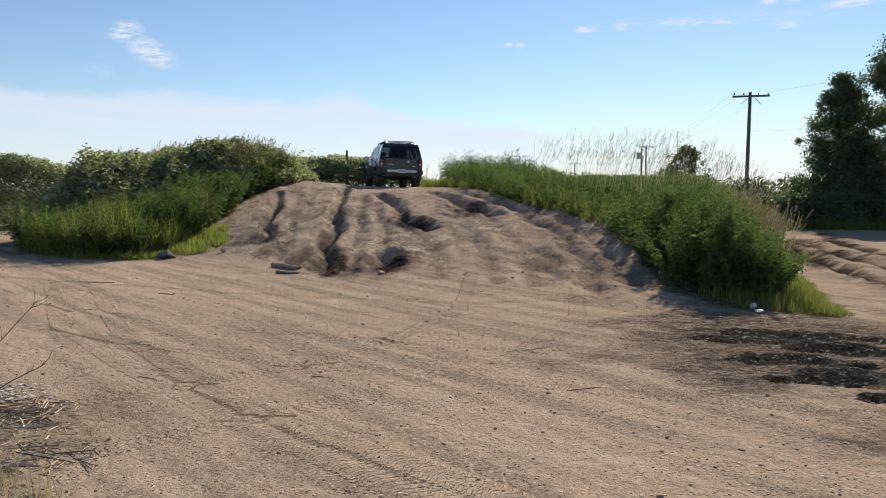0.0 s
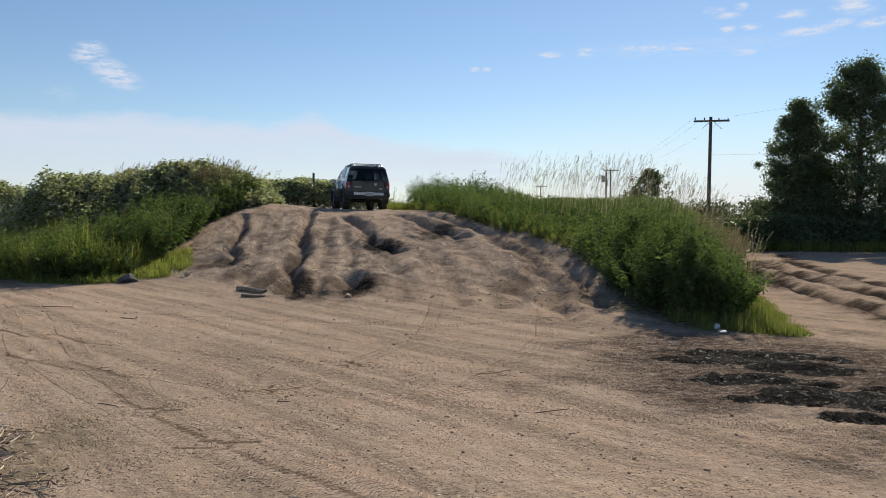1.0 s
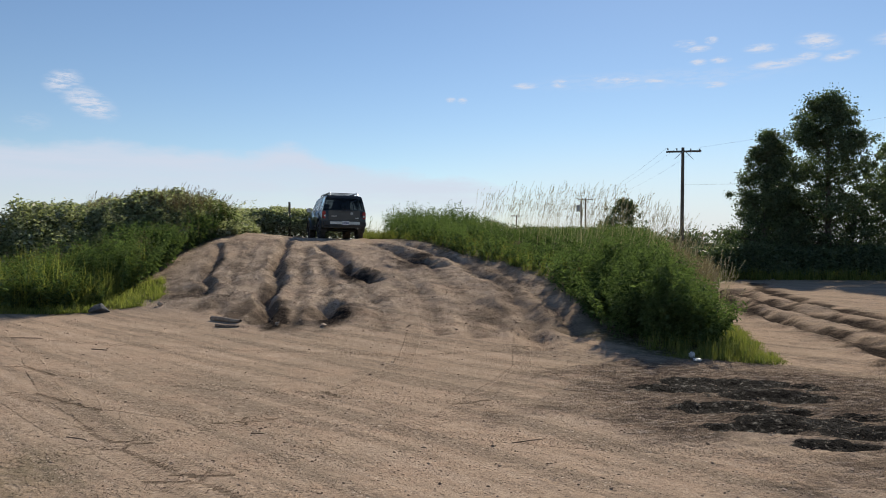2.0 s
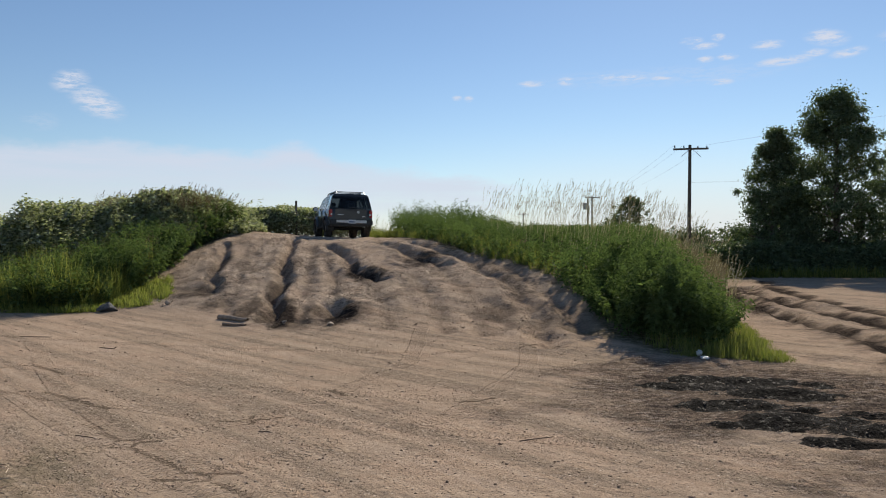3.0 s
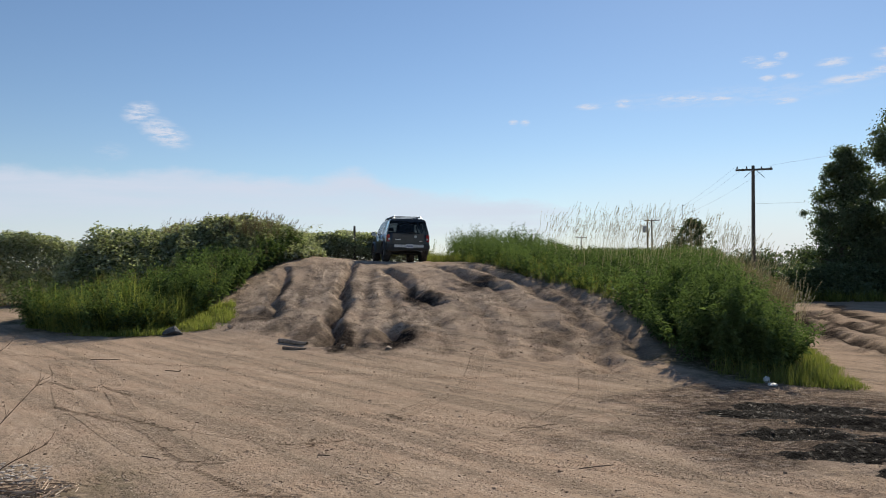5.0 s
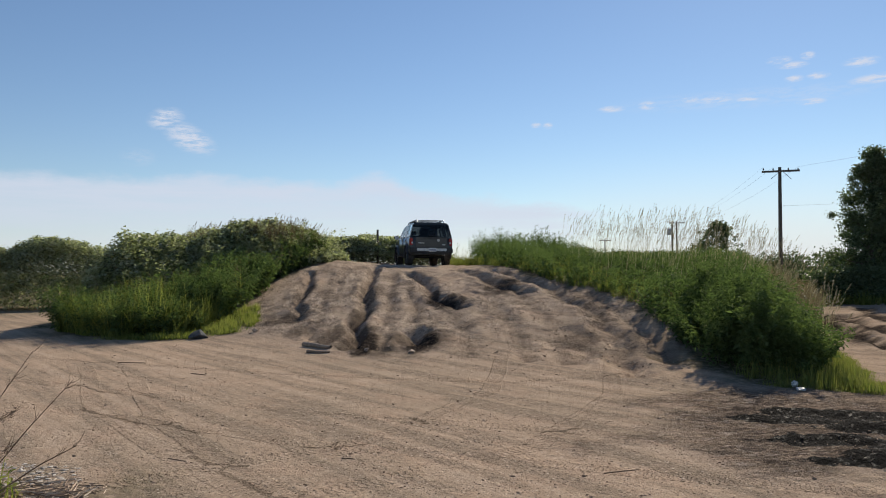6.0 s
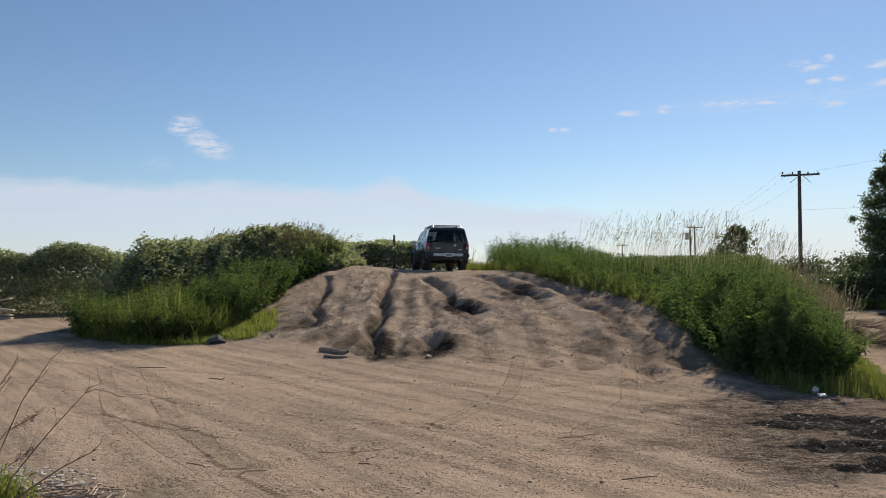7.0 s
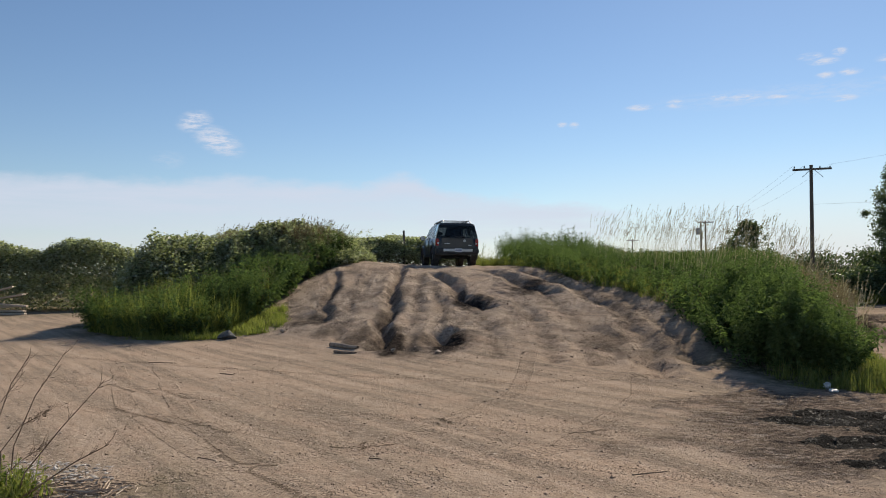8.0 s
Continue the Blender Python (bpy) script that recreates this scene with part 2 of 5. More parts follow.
BRAMBLE = leaf_mat("bramble_leaf", (0.105, 0.122, 0.066), (0.205, 0.220, 0.128), (0.380, 0.380, 0.255), 0.48, pale=0.30, rough=0.45, spec=0.35)
POPLAR = leaf_mat("tree_leaf", (0.048, 0.070, 0.036), (0.080, 0.110, 0.056), (0.165, 0.200, 0.115), 0.34, rough=0.5, spec=0.2)
BARK = plain_mat("bark", (0.10, 0.08, 0.06), (0.19, 0.16, 0.125), 0.9, scale=5, lift=0.02, stretch=(3, 3, 0.6))
TWIG = plain_mat("dry_twig", (0.15, 0.100, 0.066), (0.28, 0.20, 0.14), 0.85, scale=20)
POLE_WOOD = plain_mat("weathered_pole_wood", (0.085, 0.070, 0.058), (0.16, 0.135, 0.11), 0.85, scale=6, lift=0.01, stretch=(4, 4, 0.3))
STONE = plain_mat("grey_stone", (0.055, 0.055, 0.056), (0.13, 0.127, 0.12), 0.85, scale=7, lift=0.02)


# ---- lie of the land ----
TABLE = np.random.RandomState(7).rand(256, 256)


def smooth(a, b, v):
    t = np.clip((v - a) / (b - a), 0, 1)
    return t * t * (3 - 2 * t)


def lattice(x, y, size, seed=0):
    """Smooth noise from 0 to 1 with features of about that size."""
    u, v = x / size + seed * 17.3 + 900, y / size + seed * 31.7 + 900
    i, j = np.floor(u).astype(int), np.floor(v).astype(int)
    a, b = u - i, v - j
    a, b = a * a * (3 - 2 * a), b * b * (3 - 2 * b)
    i, j, k, m = i % 256, j % 256, (i + 1) % 256, (j + 1) % 256
    return (TABLE[i, j] * (1 - a) + TABLE[k, j] * a) * (1 - b) + (TABLE[i, m] * (1 - a) + TABLE[k, m] * a) * b


def fractal(x, y, size, seed=0, octaves=4, gain=0.5):
    total, weight, top = 0.0, 1.0, 0.0
    for n in range(octaves):
        total = total + weight * lattice(x * math.cos(n) - y * math.sin(n), x * math.sin(n) + y * math.cos(n), size / 2**n, seed + n)
        top, weight = top + weight, weight * gain
    return total / top


def along(x, y, line):
    """Distance from a polyline and the length run along it."""
    best, run, start = np.full(np.shape(x), 1e9), np.zeros(np.shape(x)), 0.0
    for (ax, ay), (bx, by) in zip(line, line[1:]):
        dx, dy = bx - ax, by - ay
        size = math.hypot(dx, dy)
        t = np.clip(((x - ax) * dx + (y - ay) * dy) / size**2, 0, 1)
        d = np.hypot(x - ax - t * dx, y - ay - t * dy)
        near = d < best
        best, run = np.where(near, d, best), np.where(near, start + t * size, run)
        start += size
    return best, run


def mound(x, y):
    toe = np.interp(x, [-30, -12, -8, -6, -3, 0, 2, 4, 5.5, 8, 14, 30], [20, 20, 20, 19.3, 16.6, 15, 14.2, 12.4, 12.0, 13, 16, 20])
    s = (y - toe) / np.interp(x, [-6, -3, 0, 4], [9.5, 11.5, 12.5, 13.5])
    k = 11.0
    ramp = (np.logaddexp(0, k * s) - np.logaddexp(0, k * (s - 1))) / k
    side = smooth(-15, -5.5, x) * (1 - smooth(1.2, 5.8, x - 0.42 * (y - 11)))
    return np.interp(x, [-5.0, -3.3, 0], [2.12, 1.93, 1.90]) * ramp * side * (1 - smooth(41, 52, y))


# Furrows down the face: depth, half width and the line that each follows.
FURROWS = [
    (0.22, 0.20, [(-5.9, 27.0), (-5.3, 23.0), (-4.9, 21.0)]),
    (0.12, 0.36, [(-5.5, 21.1), (-4.6, 20.3)]),
    (0.08, 0.16, [(-4.7, 27.5), (-4.4, 23.0), (-4.0, 19.0), (-3.7, 17.2)]),
    (0.30, 0.22, [(-3.6, 28.5), (-3.4, 24.5), (-3.0, 21.5), (-2.8, 18.3), (-2.6, 15.9)]),
    (0.08, 0.16, [(-2.7, 26.0), (-2.3, 21.0), (-1.9, 17.0), (-1.8, 15.6)]),
    (0.34, 0.34, [(-1.22, 17.5), (-1.1, 16.2)]),
    (0.09, 0.18, [(-2.0, 24.0), (-1.5, 20.0), (-1.2, 17.0)]),
    (0.36, 0.30, [(-2.1, 26.4), (-1.2, 22.6), (-0.4, 20.2)]),
    (0.28, 0.28, [(-0.2, 26.8), (0.55, 23.6), (1.4, 21.7)]),
    (0.07, 0.20, [(-0.6, 20.5), (-0.2, 17.0), (0.0, 14.6)]),
    (0.13, 0.30, [(2.1, 16.8), (2.4, 15.8), (2.2, 14.1)]),
    (0.20, 0.26, [(0.7, 26.4), (2.2, 22.0), (2.85, 18.2), (2.85, 14.9), (2.6, 12.2)]),
    (0.15, 0.24, [(2.2, 24.5), (3.15, 19.4), (3.5, 15.6), (3.4, 13.2)]),
    (0.07, 0.22, [(0.2, 22.0), (0.9, 17.5), (1.0, 14.0)]),
    (0.07, 0.22, [(1.2, 22.0), (1.8, 17.5), (1.7, 13.6)]),
]
# The road at the side of the mound, and old wheel lines over the yard: start, end.
ROAD_RUTS = [
    (0.09, 0.26, [(10.8, 24.5), (9.6, 20.3), (8.7, 15.9), (8.4, 13.5), (8.1, 12.0), (7.3, 9.6)]),
    (0.09, 0.26, [(12.6, 26.5), (11.1, 22.7), (10.4, 17.8), (9.9, 14.6), (9.3, 11.4)]),
    (0.05, 0.26, [(15.5, 31), (13.0, 25), (11.8, 20), (11.2, 15)]),
]
# Wet mud: the middle and half sizes of each hole, and how wet it is.
MUD = [(4.10, 9.10, 0.90, 0.17, 1.0), (3.55, 8.78, 0.50, 0.14, 0.9), (4.25, 8.48, 0.65, 0.20, 1.0), (3.55, 7.75, 0.60, 0.13, 0.9), (4.05, 7.52, 0.40, 0.10, 0.7), (5.0, 8.95, 0.5, 0.10, 0.5),
       (3.95, 7.02, 0.60, 0.17, 1.0), (3.45, 6.85, 0.55, 0.10, 0.75), (4.45, 6.72, 0.55, 0.12, 0.85), (3.85, 6.35, 0.55, 0.08, 0.75), (4.8, 7.3, 0.5, 0.08, 0.5)]
TREADS = [
    [(-7.5, 14.5), (-5.0, 9.9), (-3.2, 7.6), (-1.7, 5.9), (-0.3, 4.4), (1.3, 2.6)],
    [(-6.2, 13.6), (-3.9, 9.2), (-2.1, 6.7), (-1.1, 5.6), (0.3, 4.3), (2.0, 2.4)],
    [(-14, 16.2), (-8, 12.6), (-2, 9.4), (4, 7.2), (10, 5.6)],
    [(-14, 14.8), (-8, 11.1), (-2, 7.9), (4, 5.7), (10, 4.2)],
    [(-15, 18.0), (-9, 15.6), (-4, 13.2), (0.5, 11.8), (2.6, 12.4)],
    [(-5, 4.6), (-1, 8.0), (0.2, 11.0), (0.6, 15)],
    [(-3.4, 4.2), (0.6, 7.6), (1.9, 10.6), (2.5, 14)],
]


def mud_shape(x, y):
    """How wet the soil is, 0 to 1, and how far the churned holes and banks lie below or above the yard."""
    u = x + 0.7 * (fractal(x, y, 0.4, 31, 4, 0.7) - 0.5)
    v = y + 0.10 * (x - 4) + 0.45 * (fractal(x * 0.7, y, 0.55, 32, 5, 0.65) - 0.5)
    best, lift = np.zeros(np.shape(x)), np.zeros(np.shape(x))
    for cx, cy, rx, ry, power in MUD:
        across, deep = (u - cx) / rx, (v - cy) / ry
        best = np.maximum(best, power * (1 - smooth(0.55, 1.25, np.hypot(across, deep * 0.8))))
        fade = power * (1 - smooth(0.5, 1.2, np.abs(across)))
        lift = lift + fade * (-0.045 * np.exp(-((deep + 0.7) ** 2)) + 0.055 * np.exp(-((deep - 1.1) ** 2) * 0.5))
    return best, lift


def land(x, y):
    """The ground's height."""
    base = mound(x, y)
    up = smooth(0.05, 0.5, base) * (1 - smooth(40, 55, y))
    wob = fractal(x, y, 1.6, 3, 3) - 0.5
    z = base + up * (0.07 * (fractal(x, y, 2.4, 11, 4) - 0.5) + 0.08 * (fractal(x + 0.06 * y, y * 0.13, 0.42, 12, 2, 0.6) - 0.5))
    clods = np.abs(fractal(x, y, 0.42, 14, 3, 0.7) - 0.5) * 2
    patchy = smooth(0.40, 0.62, fractal(x, y, 1.3, 15, 3))
    z = z + up * (0.02 + 0.055 * patchy) * (clods - 0.22)
    near = 1 - smooth(60, 140, np.hypot(x, y))
    z = z + near * (0.10 * (fractal(x, y, 5.0, 5, 3) - 0.5) + 0.016 * (fractal(x, y, 0.5, 8, 3, 0.55) - 0.5))
    for depth, wide, line in FURROWS:
        d, run = along(x + 0.45 * wob + 0.34 * (fractal(x, y, 0.55, 6, 4, 0.6) - 0.5), y, line)
        ends = 0.75 + 0.5 * lattice(run, run * 0 + depth * 90, 1.4, 4)
        q = d / wide
        z = z - 0.62 * depth * ends * (np.exp(-np.abs(q) ** 1.3 * 1.3) - 0.30 * np.exp(-((q - 1.5) ** 2) * 2.2))
    for depth, wide, line in ROAD_RUTS:
        d, run = along(x + 0.9 * wob + 0.4 * (fractal(x, y, 0.5, 26, 3) - 0.5), y + 0.4 * wob, line)
        q = d / wide
        z = z - depth * (np.exp(-q**2 * 1.3) - 0.7 * np.exp(-((q - 1.8) ** 2) * 2.4)) * (0.5 + lattice(run, run, 1.6, 9))
    for line in TREADS:
        d, run = along(x + 0.10 * wob, y, line)
        q = d / 0.16
        z = z - 0.003 * (np.exp(-q**4) - 0.4 * np.exp(-((q - 1.5) ** 2) * 3))
    lane = smooth(6.2, 8.0, x) * smooth(27, 20, y) * smooth(8.5, 11, y) * (1 - smooth(20, 26, x))
    ridged = 0.25 - np.abs(fractal(x, y, 0.6, 27, 4, 0.62) - 0.5) * 2
    z = z + lane * (0.06 * ridged * (0.4 + 1.2 * lattice(x, y, 1.5, 29)) + 0.03 * (fractal(x, y, 0.25, 28, 2, 0.7) - 0.5))
    _, lift = mud_shape(x, y)
    churn = 1 - smooth(0.6, 1.25, np.hypot((x - 4.3) / 2.4, (y - 8.0) / 2.8))
    z = z + lift + churn * (0.075 * (0.22 - np.abs(fractal(x * 0.6, y * 1.3, 0.5, 23, 4, 0.65) - 0.5) * 2) + 0.03 * (fractal(x * 0.7, y * 1.1, 0.22, 24, 2, 0.7) - 0.5))
    return z


# ---- the ground ----
def mesh_from(name, verts, faces, mats, smooth_shade=False):
    """A mesh from arrays; faces all have the same number of corners."""
    me = bpy.data.meshes.new(name)
    verts, faces = np.asarray(verts, np.float32), np.asarray(faces, np.int32)
    n, k = faces.shape
    me.vertices.add(len(verts)), me.loops.add(n * k), me.polygons.add(n)
    me.vertices.foreach_set("co", verts.ravel())
    me.loops.foreach_set("vertex_index", faces.ravel())
    me.polygons.foreach_set("loop_start", np.arange(0, n * k, k, dtype=np.int32))
    me.polygons.foreach_set("use_smooth", np.full(n, smooth_shade))
    for mt in mats if isinstance(mats, (list, tuple)) else [mats]:
        me.materials.append(mt)
    me.update(calc_edges=True)
    return me


def steps(fine_lo, fine_hi, step, far_lo, far_hi, grow=1.09):
    """Grid lines: even steps in the middle, widening outwards."""
    mid = list(np.arange(fine_lo, fine_hi, step))
    s, v = step, fine_hi
    while v < far_hi:
        mid.append(v)
        s, v = s * grow, v + s * grow
    mid.append(far_hi)
    s, v, low = step * grow, fine_lo - step * grow, []
    while v > far_lo:
        low.append(v)
        s, v = s * grow, v - s * grow
    return np.array([far_lo] + low[::-1] + mid)


def inside(x, y, poly):
    hit = np.zeros(np.shape(x), bool)
    for (ax, ay), (bx, by) in zip(poly, poly[1:] + poly[:1]):
        cross = ((ay > y) != (by > y)) & (x < (bx - ax) * (y - ay) / (by - ay + 1e-12) + ax)
        hit ^= cross
    return hit


RIGHT_BED = [(-0.2, 41), (0.3, 32), (0.9, 28), (2.4, 23.6), (3.5, 20), (3.85, 18), (3.9, 15.4), (3.75, 12.0), (4.4, 11.5), (5.3, 11.8), (5.9, 12.9), (6.5, 14.6), (8.6, 20), (12.6, 29), (14.5, 36), (15, 41)]
LEFT_BED = [(-11.7, 21.2), (-10.2, 19.6), (-8.6, 19.0), (-7.4, 19.2), (-6.2, 19.8), (-6.6, 21.4), (-7.1, 23.0), (-7.0, 25.5), (-6.4, 27.5), (-6.0, 31), (-8, 33), (-13, 31), (-15, 26), (-14, 23.2)]
gx = steps(-6.6, 6.0, 0.052, -3500, 3500, 1.04)
gy = steps(3.4, 27.5, 0.056, -3500, 3500, 1.07)
GX, GY = np.meshgrid(gx, gy)
GZ = land(GX, GY)
idx = np.arange(GX.size).reshape(GX.shape)
quads = np.stack([idx[:-1, :-1], idx[:-1, 1:], idx[1:, 1:], idx[1:, :-1]], -1).reshape(-1, 4)
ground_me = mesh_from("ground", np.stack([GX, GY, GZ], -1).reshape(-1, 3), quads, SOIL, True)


def store(name, values):
    a = ground_me.attributes.new(name, "FLOAT", "POINT")
    a.data.foreach_set("value", np.asarray(values, np.float32).ravel())


def soften(poly, width):
    d, _ = along(GX, GY, poly + poly[:1])
    wob = (fractal(GX, GY, 1.2, 41, 4) - 0.5) * 1.6
    return smooth(-width, width, np.where(inside(GX, GY, poly), d, -d) + wob)


store("mud", mud_shape(GX, GY)[0])
store("damp", (1 - smooth(0.55, 1.15, np.hypot((GX - 4.6) / 3.0, (GY - 8.4) / 3.2) + 1.1 * (fractal(GX, GY, 1.0, 71, 5, 0.6) - 0.5))))
# dark loam, with the shade of holes and furrows painted into its colour
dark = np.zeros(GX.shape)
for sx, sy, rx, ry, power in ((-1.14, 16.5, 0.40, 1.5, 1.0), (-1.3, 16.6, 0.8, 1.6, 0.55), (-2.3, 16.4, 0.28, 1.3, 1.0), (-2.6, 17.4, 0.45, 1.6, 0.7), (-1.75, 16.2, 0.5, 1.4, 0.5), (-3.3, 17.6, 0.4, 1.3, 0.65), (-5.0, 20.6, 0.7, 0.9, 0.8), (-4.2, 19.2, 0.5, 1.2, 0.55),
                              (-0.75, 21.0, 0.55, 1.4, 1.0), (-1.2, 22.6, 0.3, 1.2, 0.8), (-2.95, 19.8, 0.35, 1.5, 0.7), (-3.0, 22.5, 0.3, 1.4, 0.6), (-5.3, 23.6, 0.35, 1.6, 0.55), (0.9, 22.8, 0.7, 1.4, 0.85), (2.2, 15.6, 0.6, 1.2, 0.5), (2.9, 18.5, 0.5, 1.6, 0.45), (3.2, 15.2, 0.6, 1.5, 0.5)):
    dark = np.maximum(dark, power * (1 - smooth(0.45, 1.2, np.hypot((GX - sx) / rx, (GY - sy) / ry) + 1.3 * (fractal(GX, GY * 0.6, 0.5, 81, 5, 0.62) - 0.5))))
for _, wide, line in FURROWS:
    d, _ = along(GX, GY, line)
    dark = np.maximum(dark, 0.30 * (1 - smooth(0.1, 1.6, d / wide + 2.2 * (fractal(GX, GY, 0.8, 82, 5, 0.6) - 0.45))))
# ruts: dark muddy clods plus their shaded banks, put into the soil colour
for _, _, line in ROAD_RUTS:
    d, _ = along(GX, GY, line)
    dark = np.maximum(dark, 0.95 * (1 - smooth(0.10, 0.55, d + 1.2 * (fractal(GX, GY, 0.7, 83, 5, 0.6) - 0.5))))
store("loam_shade", dark)
store("grey", smooth(0.06, 0.35, mound(GX, GY)) * smooth(0.25, 0.6, fractal(GX, GY, 2.2, 51, 4)))
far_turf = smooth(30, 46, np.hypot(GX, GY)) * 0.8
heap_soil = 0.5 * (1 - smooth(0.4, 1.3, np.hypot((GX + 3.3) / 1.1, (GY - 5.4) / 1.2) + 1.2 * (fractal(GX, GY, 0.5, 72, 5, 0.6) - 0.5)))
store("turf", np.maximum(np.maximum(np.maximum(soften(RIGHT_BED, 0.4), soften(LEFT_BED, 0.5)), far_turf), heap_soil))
near_d, near_run = np.full(GX.shape, 9.0), np.zeros(GX.shape)
for n, line in enumerate(TREADS):
    d, run = along(GX + 0.10 * (fractal(GX, GY, 1.6, 3, 3) - 0.5), GY, line)
    near_run = np.where(d < near_d, run + 3.7 * n, near_run)
    near_d = np.minimum(d, near_d)
store("tread_run", near_run), store("tread_side", np.minimum(near_d, 1.0))
ground_ob = tagged(new("ground", ground_me), "dry tan sandy dirt yard with rutted mound, tyre tracks and mud", "ground", kind="structure")


# ---- plants ----
RNG = np.random.RandomState(11)


def turn_z(a):
    c, s, o, i = np.cos(a), np.sin(a), np.zeros_like(a), np.ones_like(a)
    return np.stack([np.stack([c, -s, o], -1), np.stack([s, c, o], -1), np.stack([o, o, i], -1)], -2)


def turn_x(a):
    c, s, o, i = np.cos(a), np.sin(a), np.zeros_like(a), np.ones_like(a)
    return np.stack([np.stack([i, o, o], -1), np.stack([o, c, -s], -1), np.stack([o, s, c], -1)], -2)


def leaf_quads(at, heading, lift, size, width, fold=0.25, roll=None):
    """One pointed, slightly folded leaf at each place: the base there, the tip along the heading, lifted or drooping."""
    n = len(at)
    size, width = np.broadcast_to(size, n), np.broadcast_to(width, n)
    o = np.zeros(n)
    shape = np.stack([np.stack([o, o, o], -1), np.stack([width, 0.45 * size, fold * width], -1), np.stack([o, size, -0.15 * size], -1), np.stack([-width, 0.45 * size, fold * width], -1)], 1)
    m = turn_z(heading) @ turn_x(lift)
    if roll is not None:
        c, s, i = np.cos(roll), np.sin(roll), np.ones(n)
        m = m @ np.stack([np.stack([c, o, s], -1), np.stack([o, i, o], -1), np.stack([-s, o, c], -1)], -2)
    v = np.einsum("nij,nkj->nki", m, shape) + np.asarray(at)[:, None]
    return v.reshape(-1, 3), np.arange(4 * n).reshape(n, 4)


def blades(at, heading, lean, length, width, parts=3, curl=0.8):
    """Grass blades that bend over: strips of quads, narrowing to a tip."""
    n = len(at)
    s = np.linspace(0, 1, parts + 1)
    bend = lean[:, None] + curl * lean[:, None] * s[None]
    step = length[:, None] / parts
    out = np.concatenate([np.zeros((n, 1)), np.cumsum(np.sin(bend[:, :-1]) * step, 1)], 1)
    up = np.concatenate([np.zeros((n, 1)), np.cumsum(np.cos(bend[:, :-1]) * step, 1)], 1)
    w = width[:, None] * (1 - 0.88 * s**1.5)[None]
    hx, hy = np.cos(heading)[:, None], np.sin(heading)[:, None]
    cx, cy = at[:, 0:1] + hx * out, at[:, 1:2] + hy * out
    z = at[:, 2:3] + up
    a = np.stack([cx - hy * w, cy + hx * w, z], -1)
    b = np.stack([cx + hy * w, cy - hx * w, z], -1)
    v = np.stack([a, b], 2).reshape(n, -1, 3)
    k = 2 * (parts + 1)
    f = np.array([[2 * i, 2 * i + 1, 2 * i + 3, 2 * i + 2] for i in range(parts)])
    return v.reshape(-1, 3), (f[None] + (np.arange(n) * k)[:, None, None]).reshape(-1, 4)


def merged(*pieces):
    vs, fs, n = [], [], 0
    for v, f in pieces:
        vs.append(v), fs.append(f + n)
        n += len(v)
    return np.concatenate(vs), np.concatenate(fs)


def stuff(name, pieces, mat, label, category):
    v, f = merged(*pieces)
    return tagged(new(name, mesh_from(name, v, f, mat)), label, category, kind="stuff")


def spots(poly, count, rough=False):
    """Random places within an outline, on the ground, or roughly so."""
    p = np.array(poly)
    lo, hi = p.min(0), p.max(0)
    got = np.zeros((0, 2))
    while len(got) < count:
        q = lo + RNG.rand(count * 2, 2) * (hi - lo)
        got = np.concatenate([got, q[inside(q[:, 0], q[:, 1], poly)]])
    got = got[:count]
    return np.column_stack([got, (mound if rough else land)(got[:, 0], got[:, 1])])


def weeds(at, tall, leaves=46, leaf=0.10, spread=1.0, outline=None):
    """Upright leafy weeds: a thin stem each and drooping pointed leaves all the way up, smaller towards the tip; they lean out at the edge of their bed."""
    n = len(at)
    lean, head = RNG.rand(n) ** 2 * 0.34, RNG.rand(n) * 2 * np.pi
    if outline:
        c = np.mean(outline, 0)
        d, _ = along(at[:, 0], at[:, 1], outline + outline[:1])
        near = 1 - smooth(0.1, 0.8, d)
        head = np.where(RNG.rand(n) < near, np.arctan2(at[:, 1] - c[1], at[:, 0] - c[0]) + 0.7 * RNG.randn(n), head)
        lean = lean + near * 0.38 * RNG.rand(n)
    stem = blades(at, head, lean, tall, np.full(n, 0.005), 3, 1.2)
    k = RNG.rand(n, leaves) ** 0.72
    k = 0.08 + 0.92 * k
    h = tall[:, None] * k
    off = np.sin(lean[:, None] * (1 + 0.5 * k)) * h
    base = np.stack([at[:, 0:1] + np.cos(head)[:, None] * off, at[:, 1:2] + np.sin(head)[:, None] * off, at[:, 2:3] + h * np.cos(lean)[:, None]], -1).reshape(-1, 3)
    m = n * leaves
    base = base + RNG.randn(m, 3) * (0.035, 0.035, 0.02)
    size = leaf * (1.15 - 0.6 * k.ravel() ** 3) * (0.5 + 0.9 * RNG.rand(m)) * spread
    lift = 0.85 - 1.6 * RNG.rand(m) + 0.5 * (k.ravel() > 0.9)
    return merged(stem, leaf_quads(base, RNG.rand(m) * 2 * np.pi, lift, size, size * (0.13 + 0.13 * RNG.rand(m)), 0.3, RNG.randn(m) * 0.5))


def tufts(at, tall, per=12, wide=0.006, spread=0.5, parts=3, curl=1.1):
    n = len(at) * per
    base = np.repeat(at, per, 0) + np.column_stack([RNG.randn(n, 2) * 0.05, np.zeros(n)])
    return blades(base, RNG.rand(n) * 2 * np.pi, 0.08 + spread * RNG.rand(n) ** 1.5, np.repeat(tall, per) * (0.45 + 0.6 * RNG.rand(n)), np.full(n, wide), parts, curl)


